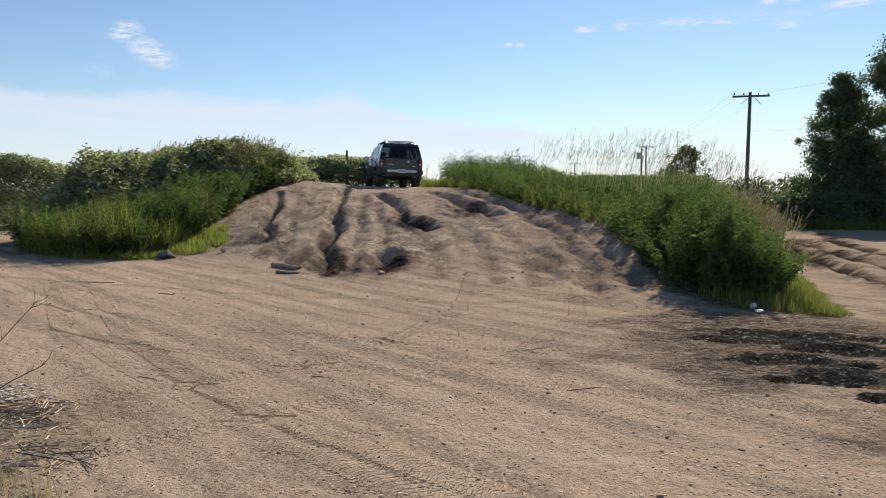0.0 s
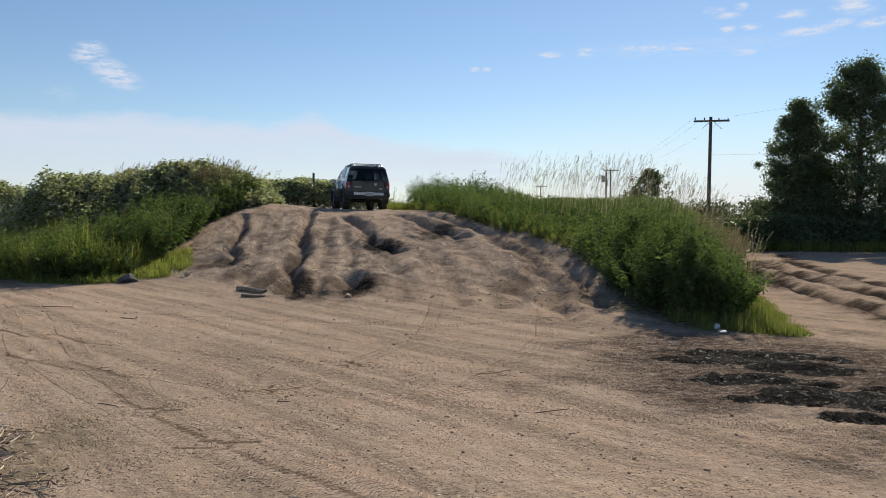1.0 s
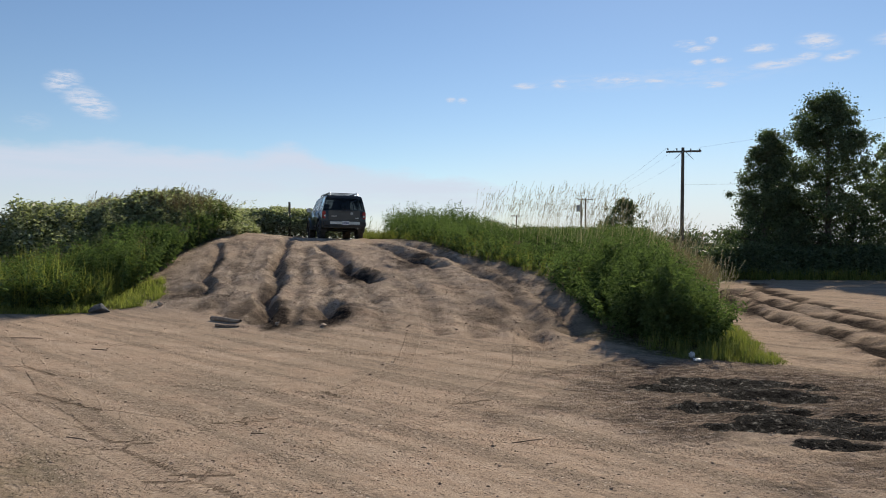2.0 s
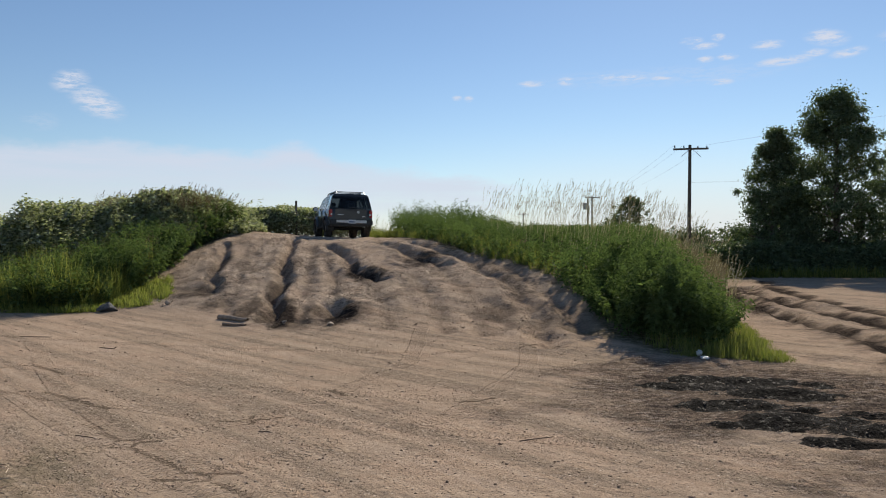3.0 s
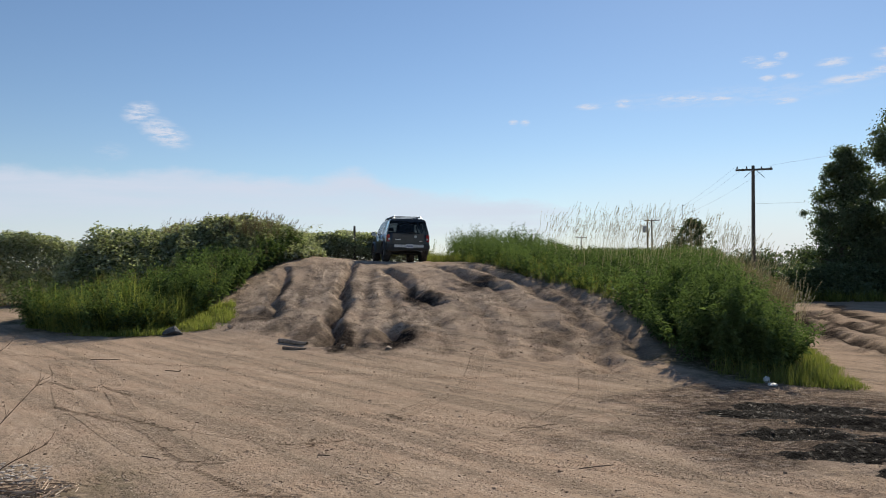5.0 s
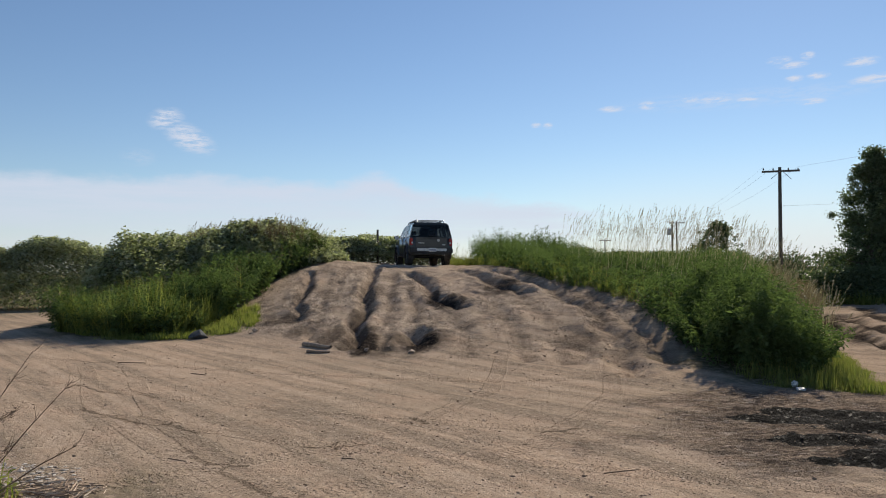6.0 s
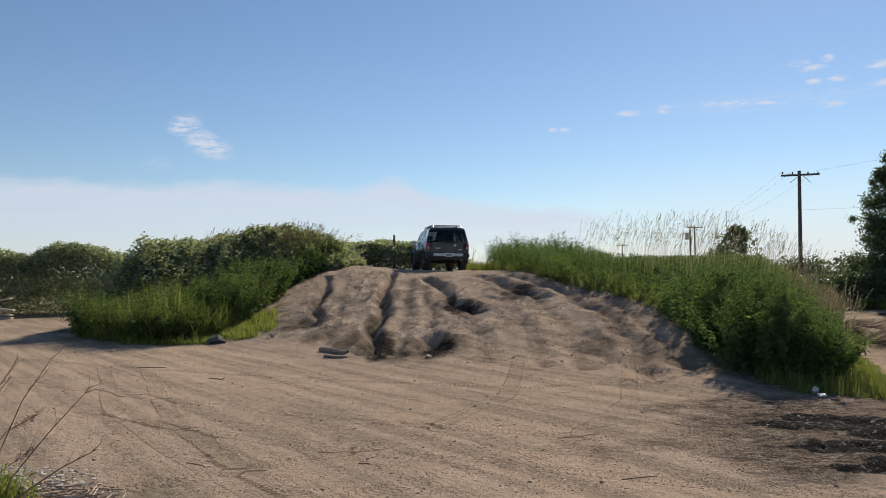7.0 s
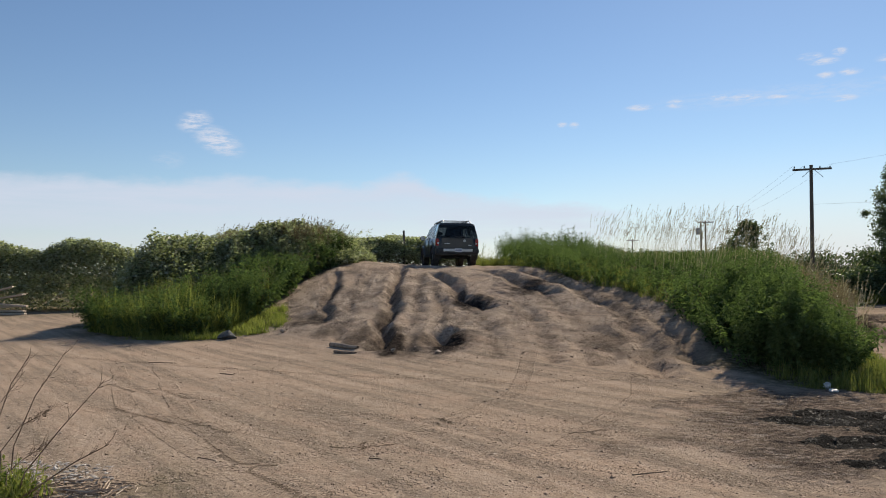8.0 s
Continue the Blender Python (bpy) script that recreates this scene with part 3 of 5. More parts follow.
def seed_stalks(at, tall):
    """Tall dry grass stalks with a feathery head that nods to one side."""
    n = len(at)
    wind = 0.35 + 0.5 * RNG.randn(n)
    lean = 0.04 + 0.17 * RNG.rand(n)
    stalk = blades(at, wind, lean, tall, np.full(n, 0.0030), 5, 3.0)
    tip = stalk[0].reshape(n, -1, 2, 3).mean(2)
    a, b = tip[:, -2], tip[:, -1]
    per = 14
    k = RNG.rand(n, per, 1)
    place = (b[:, None] + (a - b)[:, None] * k * 0.75).reshape(-1, 3)
    m = n * per
    size = 0.030 + 0.035 * RNG.rand(m)
    return merged(stalk, leaf_quads(place, np.repeat(wind, per) - np.pi / 2 + RNG.randn(m) * 0.35, 0.7 + 0.4 * RNG.rand(m), size, size * 0.19))


def domes(x, y, size, seed=0):
    """Rounded cushions on a jittered grid: 1 on top of each, 0 in the clefts between."""
    i, j = np.floor(x / size).astype(int), np.floor(y / size).astype(int)
    best = np.full(np.shape(x), 9.0)
    for a in (-1, 0, 1):
        for b in (-1, 0, 1):
            u, v = (i + a + seed * 37) % 256, (j + b + seed * 53) % 256
            cx, cy = (i + a + TABLE[u, v]) * size, (j + b + TABLE[v, u]) * size
            best = np.minimum(best, np.hypot(x - cx, y - cy) / size)
    return np.sqrt(np.clip(1 - (best / 1.05) ** 2, 0, 1))


def canopy_leaves(poly, top, count, leaf=0.075, edge=0.9, lump=1.7, knoll=0.9):
    """Leaves of a thicket, massed under a roof of cushions with dark clefts, falling to the ground at its outline; top is a height or a ridge line (x, height above the yard)."""
    p = spots(poly, count, True)
    x, y = p[:, 0], p[:, 1]
    d, _ = along(x, y, poly + poly[:1])
    high = top if isinstance(top, (int, float)) else np.maximum(np.interp(x, *zip(*top)) - p[:, 2], 0.5)
    wx, wy = x + 0.6 * fractal(x, y, 0.7, 62, 3), y + 0.6 * fractal(x, y, 0.7, 63, 3)
    cushion = 0.55 * domes(wx, wy, knoll, 5) + 0.45 * domes(wx, wy, knoll * 0.45, 6)
    roof = high * smooth(-0.35, edge, d) ** 0.6 * (0.40 + 0.66 * fractal(x, y, lump, 61, 4, 0.55) + 0.24 * cushion)
    skin = RNG.rand(count)
    z = roof * np.where(skin < 0.7, 1 - 0.30 * RNG.rand(count) ** 1.6, 1 - 0.95 * RNG.rand(count)) + 0.05 * RNG.randn(count)
    at = np.column_stack([x, y, p[:, 2] + np.maximum(z, 0.05)])
    size = leaf * (0.55 + 0.9 * RNG.rand(count))
    return leaf_quads(at, RNG.rand(count) * 2 * np.pi, -0.8 + 1.5 * RNG.rand(count), size, size * 0.38, 0.2, (RNG.rand(count) - 0.5) * 1.6)


def canes(poly, top, count, reach=1.2):
    """Arching bramble canes that stand out of the roof, with leaves along them."""
    p = spots(poly, count, True)
    d, _ = along(p[:, 0], p[:, 1], poly + poly[:1])
    high = top if isinstance(top, (int, float)) else np.maximum(np.interp(p[:, 0], *zip(*top)) - p[:, 2], 0.5)
    p[:, 2] += high * smooth(-0.35, 0.9, d) ** 0.6 * 0.70
    n = count
    head, lean = RNG.rand(n) * 2 * np.pi, 0.25 + 0.6 * RNG.rand(n)
    strip = blades(p, head, lean, reach * (0.35 + 0.65 * RNG.rand(n) ** 1.5), np.full(n, 0.006), 5, 1.9)
    mid = strip[0].reshape(n, -1, 2, 3).mean(2)
    per = 22
    k = RNG.rand(n, per) * 5
    i = np.minimum(k.astype(int), 4)
    fr = (k - i)[..., None]
    rows = np.arange(n)[:, None]
    at = (mid[rows, i] * (1 - fr) + mid[rows, i + 1] * fr).reshape(-1, 3)
    m = n * per
    at = at + RNG.randn(m, 3) * 0.03
    size = 0.06 + 0.06 * RNG.rand(m)
    return merged(strip, leaf_quads(at, RNG.rand(m) * 2 * np.pi, -0.5 + RNG.rand(m), size, size * 0.36, 0.2))


# the bank beside the mound: dense weeds, tall grass gone to seed behind, short grass along its foot
NEAR_BED = [(3.8, 12.2), (4.4, 11.8), (5.2, 12.0), (5.8, 13.0), (6.4, 14.6), (7.2, 17.0), (4.0, 17.5), (4.0, 15.4)]


def clumped(p, size=0.7, seed=91):
    """Plants stand higher in some clumps than in others."""
    return 0.30 + 1.4 * fractal(p[:, 0], p[:, 1], size, seed, 3)


p1 = spots(NEAR_BED, 1650)
rim = along(p1[:, 0], p1[:, 1], NEAR_BED + NEAR_BED[:1])[0]
p1, rim = (q[(rim > 0.5) | (fractal(p1[:, 0], p1[:, 1], 0.6, 96, 3) > 0.52)] for q in (p1, rim))
p2 = spots(RIGHT_BED, 3400)
p2 = p2[(p2[:, 1] > 16)]
low = 1 - 0.60 * smooth(0.09, 0.17, p2[:, 0] / p2[:, 1]) * smooth(18, 24, p2[:, 1])
stuff("weed_bank", [weeds(p1, (0.95 + 0.50 * RNG.rand(len(p1))) * clumped(p1, 0.9) * (0.50 + 0.50 * smooth(0.0, 1.1, rim)), 84, 0.092, 1.0, NEAR_BED), weeds(p2, (np.interp(p2[:, 1], [16, 20, 27, 33], [0.72, 0.22, 0.28, 0.95]) * clumped(p2, 1.1) + 0.40 * RNG.rand(len(p2))) * low + 0.08, 44, 0.11)], WEED,
      "dense tall green leafy weeds on the bank beside the mound", "weeds")
SEED_BED = [(3.2, 27), (4.6, 20.5), (5.0, 17.5), (6.6, 16.2), (8.6, 20), (11, 27), (13.5, 33), (6, 36), (3.4, 32)]
q3 = spots(SEED_BED, 950)
stuff("seeding_grass", [seed_stalks(q3, np.interp(q3[:, 1], [15, 20, 30, 36], [1.20, 1.20, 1.30, 1.1]) + 1.0 * RNG.rand(len(q3)) ** 1.7)], STRAW, "tall pale dry grass stalks with feathery seed heads", "grass")
FOOT = [(4.1, 11.5), (4.6, 11.0), (5.3, 10.5), (5.75, 10.5), (6.1, 11.6), (6.6, 13.2), (7.3, 15.2), (7.9, 17.5), (7.0, 17.0), (6.0, 13.4), (5.2, 12.0)]
p4 = spots(FOOT, 2600)
p4 = p4[along(p4[:, 0], p4[:, 1], FOOT + FOOT[:1])[0] + 0.9 * (fractal(p4[:, 0], p4[:, 1], 0.45, 98, 4, 0.6) - 0.5) > 0.08]
p5 = spots([(-0.2, 40), (0.3, 32), (0.9, 28), (2.4, 23.6), (3.5, 20), (3.95, 18), (5.2, 18), (4.6, 21), (3.4, 25), (2.4, 29), (1.6, 40)], 900)
p7 = spots([(4.0, 12.2), (4.5, 11.5), (5.4, 11.6), (6.2, 13.2), (5.4, 13.0), (4.6, 12.4)], 110)
stuff("verge_grass", [tufts(p4, (0.04 + 0.26 * RNG.rand(len(p4)) ** 1.8) * clumped(p4, 0.5) * smooth(-0.1, 0.5, along(p4[:, 0], p4[:, 1], FOOT + FOOT[:1])[0]) + 0.02, 11, 0.0038, 1.5), tufts(p5, 0.2 + 0.35 * RNG.rand(len(p5)), 12, 0.006, 0.8), tufts(p7, 0.14 + 0.28 * RNG.rand(len(p7)), 11, 0.0045, 1.0)], VERGE, "yellow-green uncut grass along the foot of the weedy bank", "grass")

q5 = spots([(6.1, 13.4), (6.9, 14.8), (7.9, 17.5), (7.0, 17.5), (6.2, 15)], 34)
stuff("nodding_grass", [seed_stalks(q5, 0.9 + 0.7 * RNG.rand(len(q5)))], STRAW, "arching dry grass heads beside the road", "grass")
q6 = spots([(13.5, 33.6), (19, 33.4), (25, 32.6), (37, 32), (37, 34.5), (24, 34.8), (14, 36)], 1100)
stuff("roadside_grass", [tufts(q6, 0.25 + 0.5 * RNG.rand(len(q6)), 12, 0.012, 0.8)], VERGE, "rough shaded grass along the edge of the road", "grass")
DRY = [(8.2, 18.5), (9.6, 22), (12.5, 28), (14.5, 33), (13.0, 34), (10.5, 28), (8.2, 22)]
q7 = spots(DRY, 700)
stuff("dry_scrub", [tufts(q7, 0.5 + 0.6 * RNG.rand(len(q7)), 12, 0.006, 0.8), weeds(q7[:380], 0.55 + 0.55 * RNG.rand(380), 26, 0.09)], BROWN, "brown withered scrub along the back of the bank", "weeds")

# the left shoulder: grass and weeds in front, brambles over the top
LEFT_FRONT = [(-11.9, 21.4), (-10.2, 19.9), (-8.8, 19.3), (-7.7, 19.6), (-7.3, 20.5), (-7.2, 23.0), (-7.0, 25.5), (-6.5, 27.3), (-8.6, 26.0), (-10.5, 24.0), (-12.6, 23.0)]
LEFT_TOP = [(-12.2, 22.8), (-10.5, 22.8), (-8.6, 25.2), (-6.9, 27.0), (-5.6, 29.0), (-5.2, 32), (-6.6, 34), (-9, 34.5), (-12.5, 32.5), (-14.1, 28.6)]
LEFT_RIDGE = ((-14.2, 1.7), (-13.2, 2.6), (-12.2, 3.0), (-10.9, 3.20), (-9.6, 3.22), (-8.3, 3.42), (-7.4, 3.58), (-6.6, 3.45), (-5.3, 3.0))
q1 = np.concatenate([spots(LEFT_FRONT, 1000), spots([(-7.2, 24.0), (-6.9, 26.2), (-6.1, 28.4), (-5.7, 31), (-7.4, 32), (-8.4, 27)], 700), spots([(-9.2, 21.5), (-7.1, 21.5), (-6.7, 25), (-8.2, 25.5)], 500)])
q1 = q1[fractal(q1[:, 0], q1[:, 1], 0.8, 97, 3) > 0.36]
stuff("weed_clump", [weeds(q1, (0.60 + 0.6 * RNG.rand(len(q1))) * clumped(q1, 1.0), 46, 0.125, 1.0, LEFT_FRONT)], WEED, "green leafy weeds covering the shoulder of the mound", "weeds")
q2 = spots(LEFT_FRONT, 2300)
q2 = q2[(fractal(q2[:, 0], q2[:, 1], 1.3, 95, 3) > 0.40) & (q2[:, 1] < 23.5 + 0.2 * RNG.randn(len(q2)))]
q4 = spots([(-10.2, 19.4), (-8.6, 18.9), (-7.2, 19.0), (-6.0, 19.6), (-5.9, 20.6), (-6.4, 22.6), (-7.3, 22.5), (-8, 20.2)], 1300)
q4 = q4[fractal(q4[:, 0], q4[:, 1], 0.5, 99, 4, 0.6) > 0.42]
stuff("long_grass", [tufts(q2, (0.6 + 0.6 * RNG.rand(len(q2))) * clumped(q2, 0.8, 93), 13, 0.006, 0.75), tufts(q4, (0.06 + 0.20 * RNG.rand(len(q4)) ** 1.5) * clumped(q4, 0.6), 14, 0.006, 1.0)], GRASS, "long bright green grass at the foot of the shoulder", "grass")
b1 = spots([(-10.0, 26), (-6.8, 27.5), (-5.8, 30), (-7.5, 32), (-10.5, 29)], 420)
b1[:, 2] = np.interp(b1[:, 0], *zip(*LEFT_RIDGE)) - 0.75
b2 = spots(LEFT_FRONT, 500)
b2 = b2[b2[:, 1] > 22.3]
stuff("dead_stalks", [seed_stalks(b1, 0.6 + 0.5 * RNG.rand(len(b1))), weeds(b1, 0.55 + 0.4 * RNG.rand(len(b1)), 44, 0.06), weeds(b2, 0.9 + 0.5 * RNG.rand(len(b2)), 26, 0.06)], BROWN, "brown dead flower stalks standing among the brambles", "weeds")
stuff("bramble_thicket", [canopy_leaves(LEFT_TOP, LEFT_RIDGE, 110000, 0.11, 1.5, 1.9), canes(LEFT_TOP, LEFT_RIDGE, 420, 1.0)], BRAMBLE, "dense grey-green bramble thicket over the shoulder of the mound", "bushes")
BACK = [(-11, 34), (-8.5, 34.5), (-6, 35.2), (-3.4, 36.5), (-1.2, 38), (-1.0, 40), (-5, 42), (-9, 41)]
stuff("bramble_hedge", [canopy_leaves(BACK, 1.25, 60000, 0.115), canes(BACK, 1.2, 160, 0.8)], BRAMBLE, "pale green bramble hedge behind the crest of the mound", "bushes")
FAR_LEFT = [(-34, 33), (-27, 33.8), (-22.6, 34.6), (-20, 35.4), (-17.4, 36.2), (-16.9, 37.5), (-18.5, 39.5), (-26, 38.5), (-34, 37)]
stuff("bramble_brake", [canopy_leaves(FAR_LEFT, ((-34, 3.0), (-24, 3.2), (-22.2, 3.4), (-20.2, 3.45), (-18.5, 2.9), (-17.0, 2.1)), 95000, 0.12, 1.1, 2.0, 1.2), canes(FAR_LEFT, 2.7, 260, 1.0)], BRAMBLE, "high dark bramble brake at the far edge of the yard", "bushes")
UNDER = [(15.5, 34.5), (19, 34.6), (24, 34), (30, 33.5), (37, 34), (37, 37.5), (24, 38), (15, 39)]
stuff("undergrowth", [canopy_leaves(UNDER, 1.6, 60000, 0.14, 1.2, 2.2, 1.3)], POPLAR, "dark undergrowth beneath the trees", "bushes")
p6 = spots([(-1.0, 34), (0.6, 33), (0.4, 40), (-1.2, 41)], 300)
stuff("crest_grass", [tufts(p6, 0.25 + 0.4 * RNG.rand(len(p6)), 14, 0.008, 0.7), seed_stalks(p6[:40], 0.6 + 0.5 * RNG.rand(40))], VERGE, "short pale grass on the crest beside the track", "grass")


# ---- trees ----
def tube(points, radii, sides=7):
    """A tapered limb through points, closed at both ends by a narrow ring."""
    pts, vs, fs, a = [Vector(q) for q in points], [], [], None
    for i, q in enumerate(pts):
        d = (pts[min(i + 1, len(pts) - 1)] - pts[max(i - 1, 0)]).normalized()
        a = d.orthogonal().normalized() if a is None else (a - d * a.dot(d)).normalized()
        b = d.cross(a)
        vs += [q + (a * math.cos(k * math.tau / sides) + b * math.sin(k * math.tau / sides)) * radii[i] for k in range(sides)]
    for i in range(len(pts) - 1):
        fs += [[i * sides + k, i * sides + (k + 1) % sides, (i + 1) * sides + (k + 1) % sides, (i + 1) * sides + k] for k in range(sides)]
    return np.array([tuple(v) for v in vs]), np.array(fs)


def tree(x, y, tall, wide, leaves, seed, label, bare=0.06, leaf=0.12, full=0.55, blunt=1.6):
    """A leaning trunk, rising limbs and leaves in sprays along them; full is the height of the widest part."""
    r = np.random.RandomState(seed)
    root = tagged(new("tree"), label, "tree", "trees beside the road")
    root.location = (x, y, float(land(np.array(x), np.array(y))) - 0.05)
    wood, tips = [], []
    bend = r.randn(2) * 0.02 * tall
    stem = [(bend[0] * k * k, bend[1] * k * k, tall * 0.95 * k) for k in np.linspace(0, 1, 8)]
    wood.append(tube(stem, [tall * 0.02 * (1.05 - k) + 0.01 for k in np.linspace(0, 1, 8)], 9))
    for i in range(int(tall * 22)):
        k = bare + (0.98 - bare) * r.rand()
        a = r.rand() * math.tau
        swell = 0.62 + 0.38 * k / full if k < full else max(0.06, 1 - ((k - full) / (1.02 - full)) ** blunt) ** 0.75
        reach = wide * 0.5 * swell * (0.55 + 0.50 * r.rand())
        s = Vector((bend[0] * k * k, bend[1] * k * k, tall * 0.95 * max(0.02, k - 0.10 * swell)))
        e = Vector((s.x + math.cos(a) * reach, s.y + math.sin(a) * reach, tall * k * 0.97 + reach * 0.08 * (1 - k)))
        m = s.lerp(e, 0.5) + Vector((0, 0, -0.06 * reach))
        wood.append(tube([s, m, e], [0.035 * (1.1 - k), 0.02 * (1.1 - k) + 0.004, 0.004], 5))
        for q in (0.45, 0.65, 0.85, 1.0, 1.0):
            c = s.lerp(e, q) + Vector(r.randn(3)) * 0.05 * wide * (0.3 + 0.7 * swell)
            tips.append(c)
    w = new("trunk", mesh_from("trunk", *merged(*wood), BARK, True))
    w.parent = root
    c = np.array([tuple(t) for t in tips])
    share = 0.3 + r.rand(len(c)) ** 2 * 1.7
    pick = r.choice(len(c), leaves, p=share / share.sum())
    sprig = (0.018 * wide + 0.06) * (0.5 + 1.0 * r.rand(len(c), 1)[pick])
    at = c[pick] + np.clip(r.randn(leaves, 3), -2.0, 2.0) * sprig * (1, 1, 0.8)
    at[:, 2] = np.maximum(at[:, 2], 0.1)
    size = leaf * (0.55 + 0.85 * r.rand(leaves))
    v, f = leaf_quads(at, r.rand(leaves) * 2 * np.pi, -1.2 + 1.6 * r.rand(leaves), size, size * 0.42, 0.15, (r.rand(leaves) - 0.5) * 2)
    k = new("crown", mesh_from("crown", v, f, POPLAR))
    k.parent = root
    return root


tree(19.6, 38.5, 7.8, 5.2, 46000, 1, "tall dark green broadleaf tree with a pointed crown", 0.05, 0.10, 0.10, 1.0)
tree(23.0, 38.2, 9.9, 6.2, 80000, 2, "taller dark green broadleaf tree with a full crown", 0.05, 0.10, 0.42, 1.35)
tree(27.4, 38.8, 8.0, 5.2, 32000, 3, "dark green broadleaf tree with a rounded crown", 0.04, 0.13, 0.4)
tree(21.4, 39.8, 5.2, 4.2, 22000, 14, "dark green broadleaf sapling between taller trees", 0.02, 0.13, 0.2, 1.0)
tree(31.0, 39.5, 9.0, 5.6, 24000, 4, "dark green broadleaf tree at the edge of the row")
tree(18.9, 60, 5.5, 4.2, 9000, 5, "small bushy tree in the distance behind the bank", 0.02, 0.15, 0.45)
for bx, by, bh, bw, s in ((25.0, 62, 2.9, 5.5, 6), (29.5, 63, 2.6, 6.0, 7), (22.6, 66, 2.4, 4.5, 8)):
    tree(bx, by, bh, bw, 6000, s, "low dark shrub in the distance behind the bank", 0.0, 0.16)


# ---- poles and wires ----
def empty(name, x, y, z, label, category, group="", turn=0.0):
    ob = tagged(new(name), label, category, group)
    ob.matrix_basis = pose(x, y, z, 0, 0, turn)
    return ob


def part(name, bm, material, parent, label=""):
    """One bmesh as one mesh object under a thing or a part."""
    me = bpy.data.meshes.new(name)
    bm.to_mesh(me)
    bm.free()
    for mt in material if isinstance(material, (list, tuple)) else [material]:
        me.materials.append(mt)
    ob = tagged(new(name, me), label)
    ob.parent = parent
    return ob


def smooth_faces(bm, angle=0.7):
    for f in bm.faces:
        f.smooth = True
    for e in bm.edges:
        if len(e.link_faces) == 2 and e.calc_face_angle(0) > angle:
            e.smooth = False
    return bm


def cone(r1, r2, a, b, sides=10, bm=None):
    bm = bm or bmesh.new()
    a, b = Vector(a), Vector(b)
    m = Matrix.Translation((a + b) / 2) @ (b - a).to_track_quat("Z", "Y").to_matrix().to_4x4()
    bmesh.ops.create_cone(bm, cap_ends=True, segments=sides, radius1=r1, radius2=r2, depth=(b - a).length, matrix=m)
    return bm


def box(sx, sy, sz, at=(0, 0, 0), bevel=0.0, m=None, bm=None, segments=2):
    own = bmesh.new()
    bmesh.ops.create_cube(own, size=1, matrix=Matrix.Diagonal((sx, sy, sz, 1)))
    if bevel:
        bmesh.ops.bevel(own, geom=own.edges[:], offset=bevel, segments=segments, affect="EDGES")
    bmesh.ops.transform(own, matrix=Matrix.Translation(at) @ (m or Matrix()), verts=own.verts)
    if bm is None:
        return own
    me = bpy.data.meshes.new("tmp")
    own.to_mesh(me)
    own.free()
    bm.from_mesh(me)
    bpy.data.meshes.remove(me)
    return bm


METAL = plain_mat("galvanised_metal", (0.30, 0.31, 0.32), (0.42, 0.43, 0.44), 0.45, 0.9)
PORCELAIN = plain_mat("brown_porcelain", (0.10, 0.075, 0.06), (0.15, 0.11, 0.09), 0.3)
WIRE = plain_mat("wire", (0.05, 0.05, 0.05), (0.09, 0.09, 0.09), 0.6)


def utility_pole(x, y, tall, label, arm=2.4, lean=0.0, turn=0.0, tilt=0.0):
    z = 0.0
    root = empty("utility_pole", x, y, z - 0.1, label, "utility pole", "poles of the power line")
    root.matrix_basis = pose(x, y, z - 0.1, 0, lean, turn)
    part("pole", smooth_faces(cone(0.14, 0.10, (0, 0, 0), (0, 0, tall + 0.12), 14)), POLE_WOOD, root)
    arm_ob = part("crossarm", box(arm, 0.10, 0.125, (0, -0.16, tall - 0.16), 0.012, Euler((0, tilt, 0)).to_matrix().to_4x4()), POLE_WOOD, root)
    for s in (-1, 1):
        part("brace", box(0.78, 0.012, 0.035, (s * 0.36, -0.22, tall - 0.42), 0.004, Euler((0, s * 0.72, 0)).to_matrix().to_4x4()), METAL, root)
    for px in (-arm / 2 + 0.1, -arm * 0.2, arm * 0.2, arm / 2 - 0.1):
        part("insulator", smooth_faces(cone(0.055, 0.03, (px, -0.16, tall - 0.10), (px, -0.16, tall + 0.05), 8)), PORCELAIN, arm_ob)
    return root


def span(name, a, b, sag, r, label):
    pts = [Vector(a).lerp(Vector(b), k / 16) - Vector((0, 0, sag * 4 * (k / 16) * (1 - k / 16))) for k in range(17)]
    return tagged(new(name, mesh_from(name, *tube(pts, [r] * 17, 5), WIRE, True)), label, "wire", "wires of the power line")


utility_pole(19.8, 50.0, 8.1, "weathered wooden utility pole with one crossarm and wires", tilt=-0.04, lean=0.6)
utility_pole(31.2, 118.0, 8.7, "distant wooden utility pole with crossarm beside a transformer pole")
utility_pole(27.5, 160.0, 7.6, "far wooden utility pole with crossarm")
tp = empty("transformer_pole", 30.0, 116.0, float(land(np.array(30.0), np.array(116.0))) - 0.1, "wooden pole carrying a grey transformer drum", "utility pole", "poles of the power line")
part("pole", smooth_faces(cone(0.16, 0.12, (0, 0, 0), (0, 0, 8.3), 12)), POLE_WOOD, tp)
part("transformer", smooth_faces(cone(0.36, 0.36, (-0.45, -0.3, 6.6), (-0.45, -0.3, 7.6), 14)), METAL, tp, "grey metal transformer drum")
mast = empty("aerial_mast", 30.5, 100.0, float(land(np.array(30.5), np.array(100.0))) - 0.1, "thin metal aerial mast with short crossed rods", "aerial")
part("mast", smooth_faces(cone(0.05, 0.03, (0, 0, 0), (0, 0, 9.6), 8)), METAL, mast)
part("rod", cone(0.02, 0.02, (-0.1, 0, 9.5), (0.7, 0, 9.3), 6), METAL, mast)
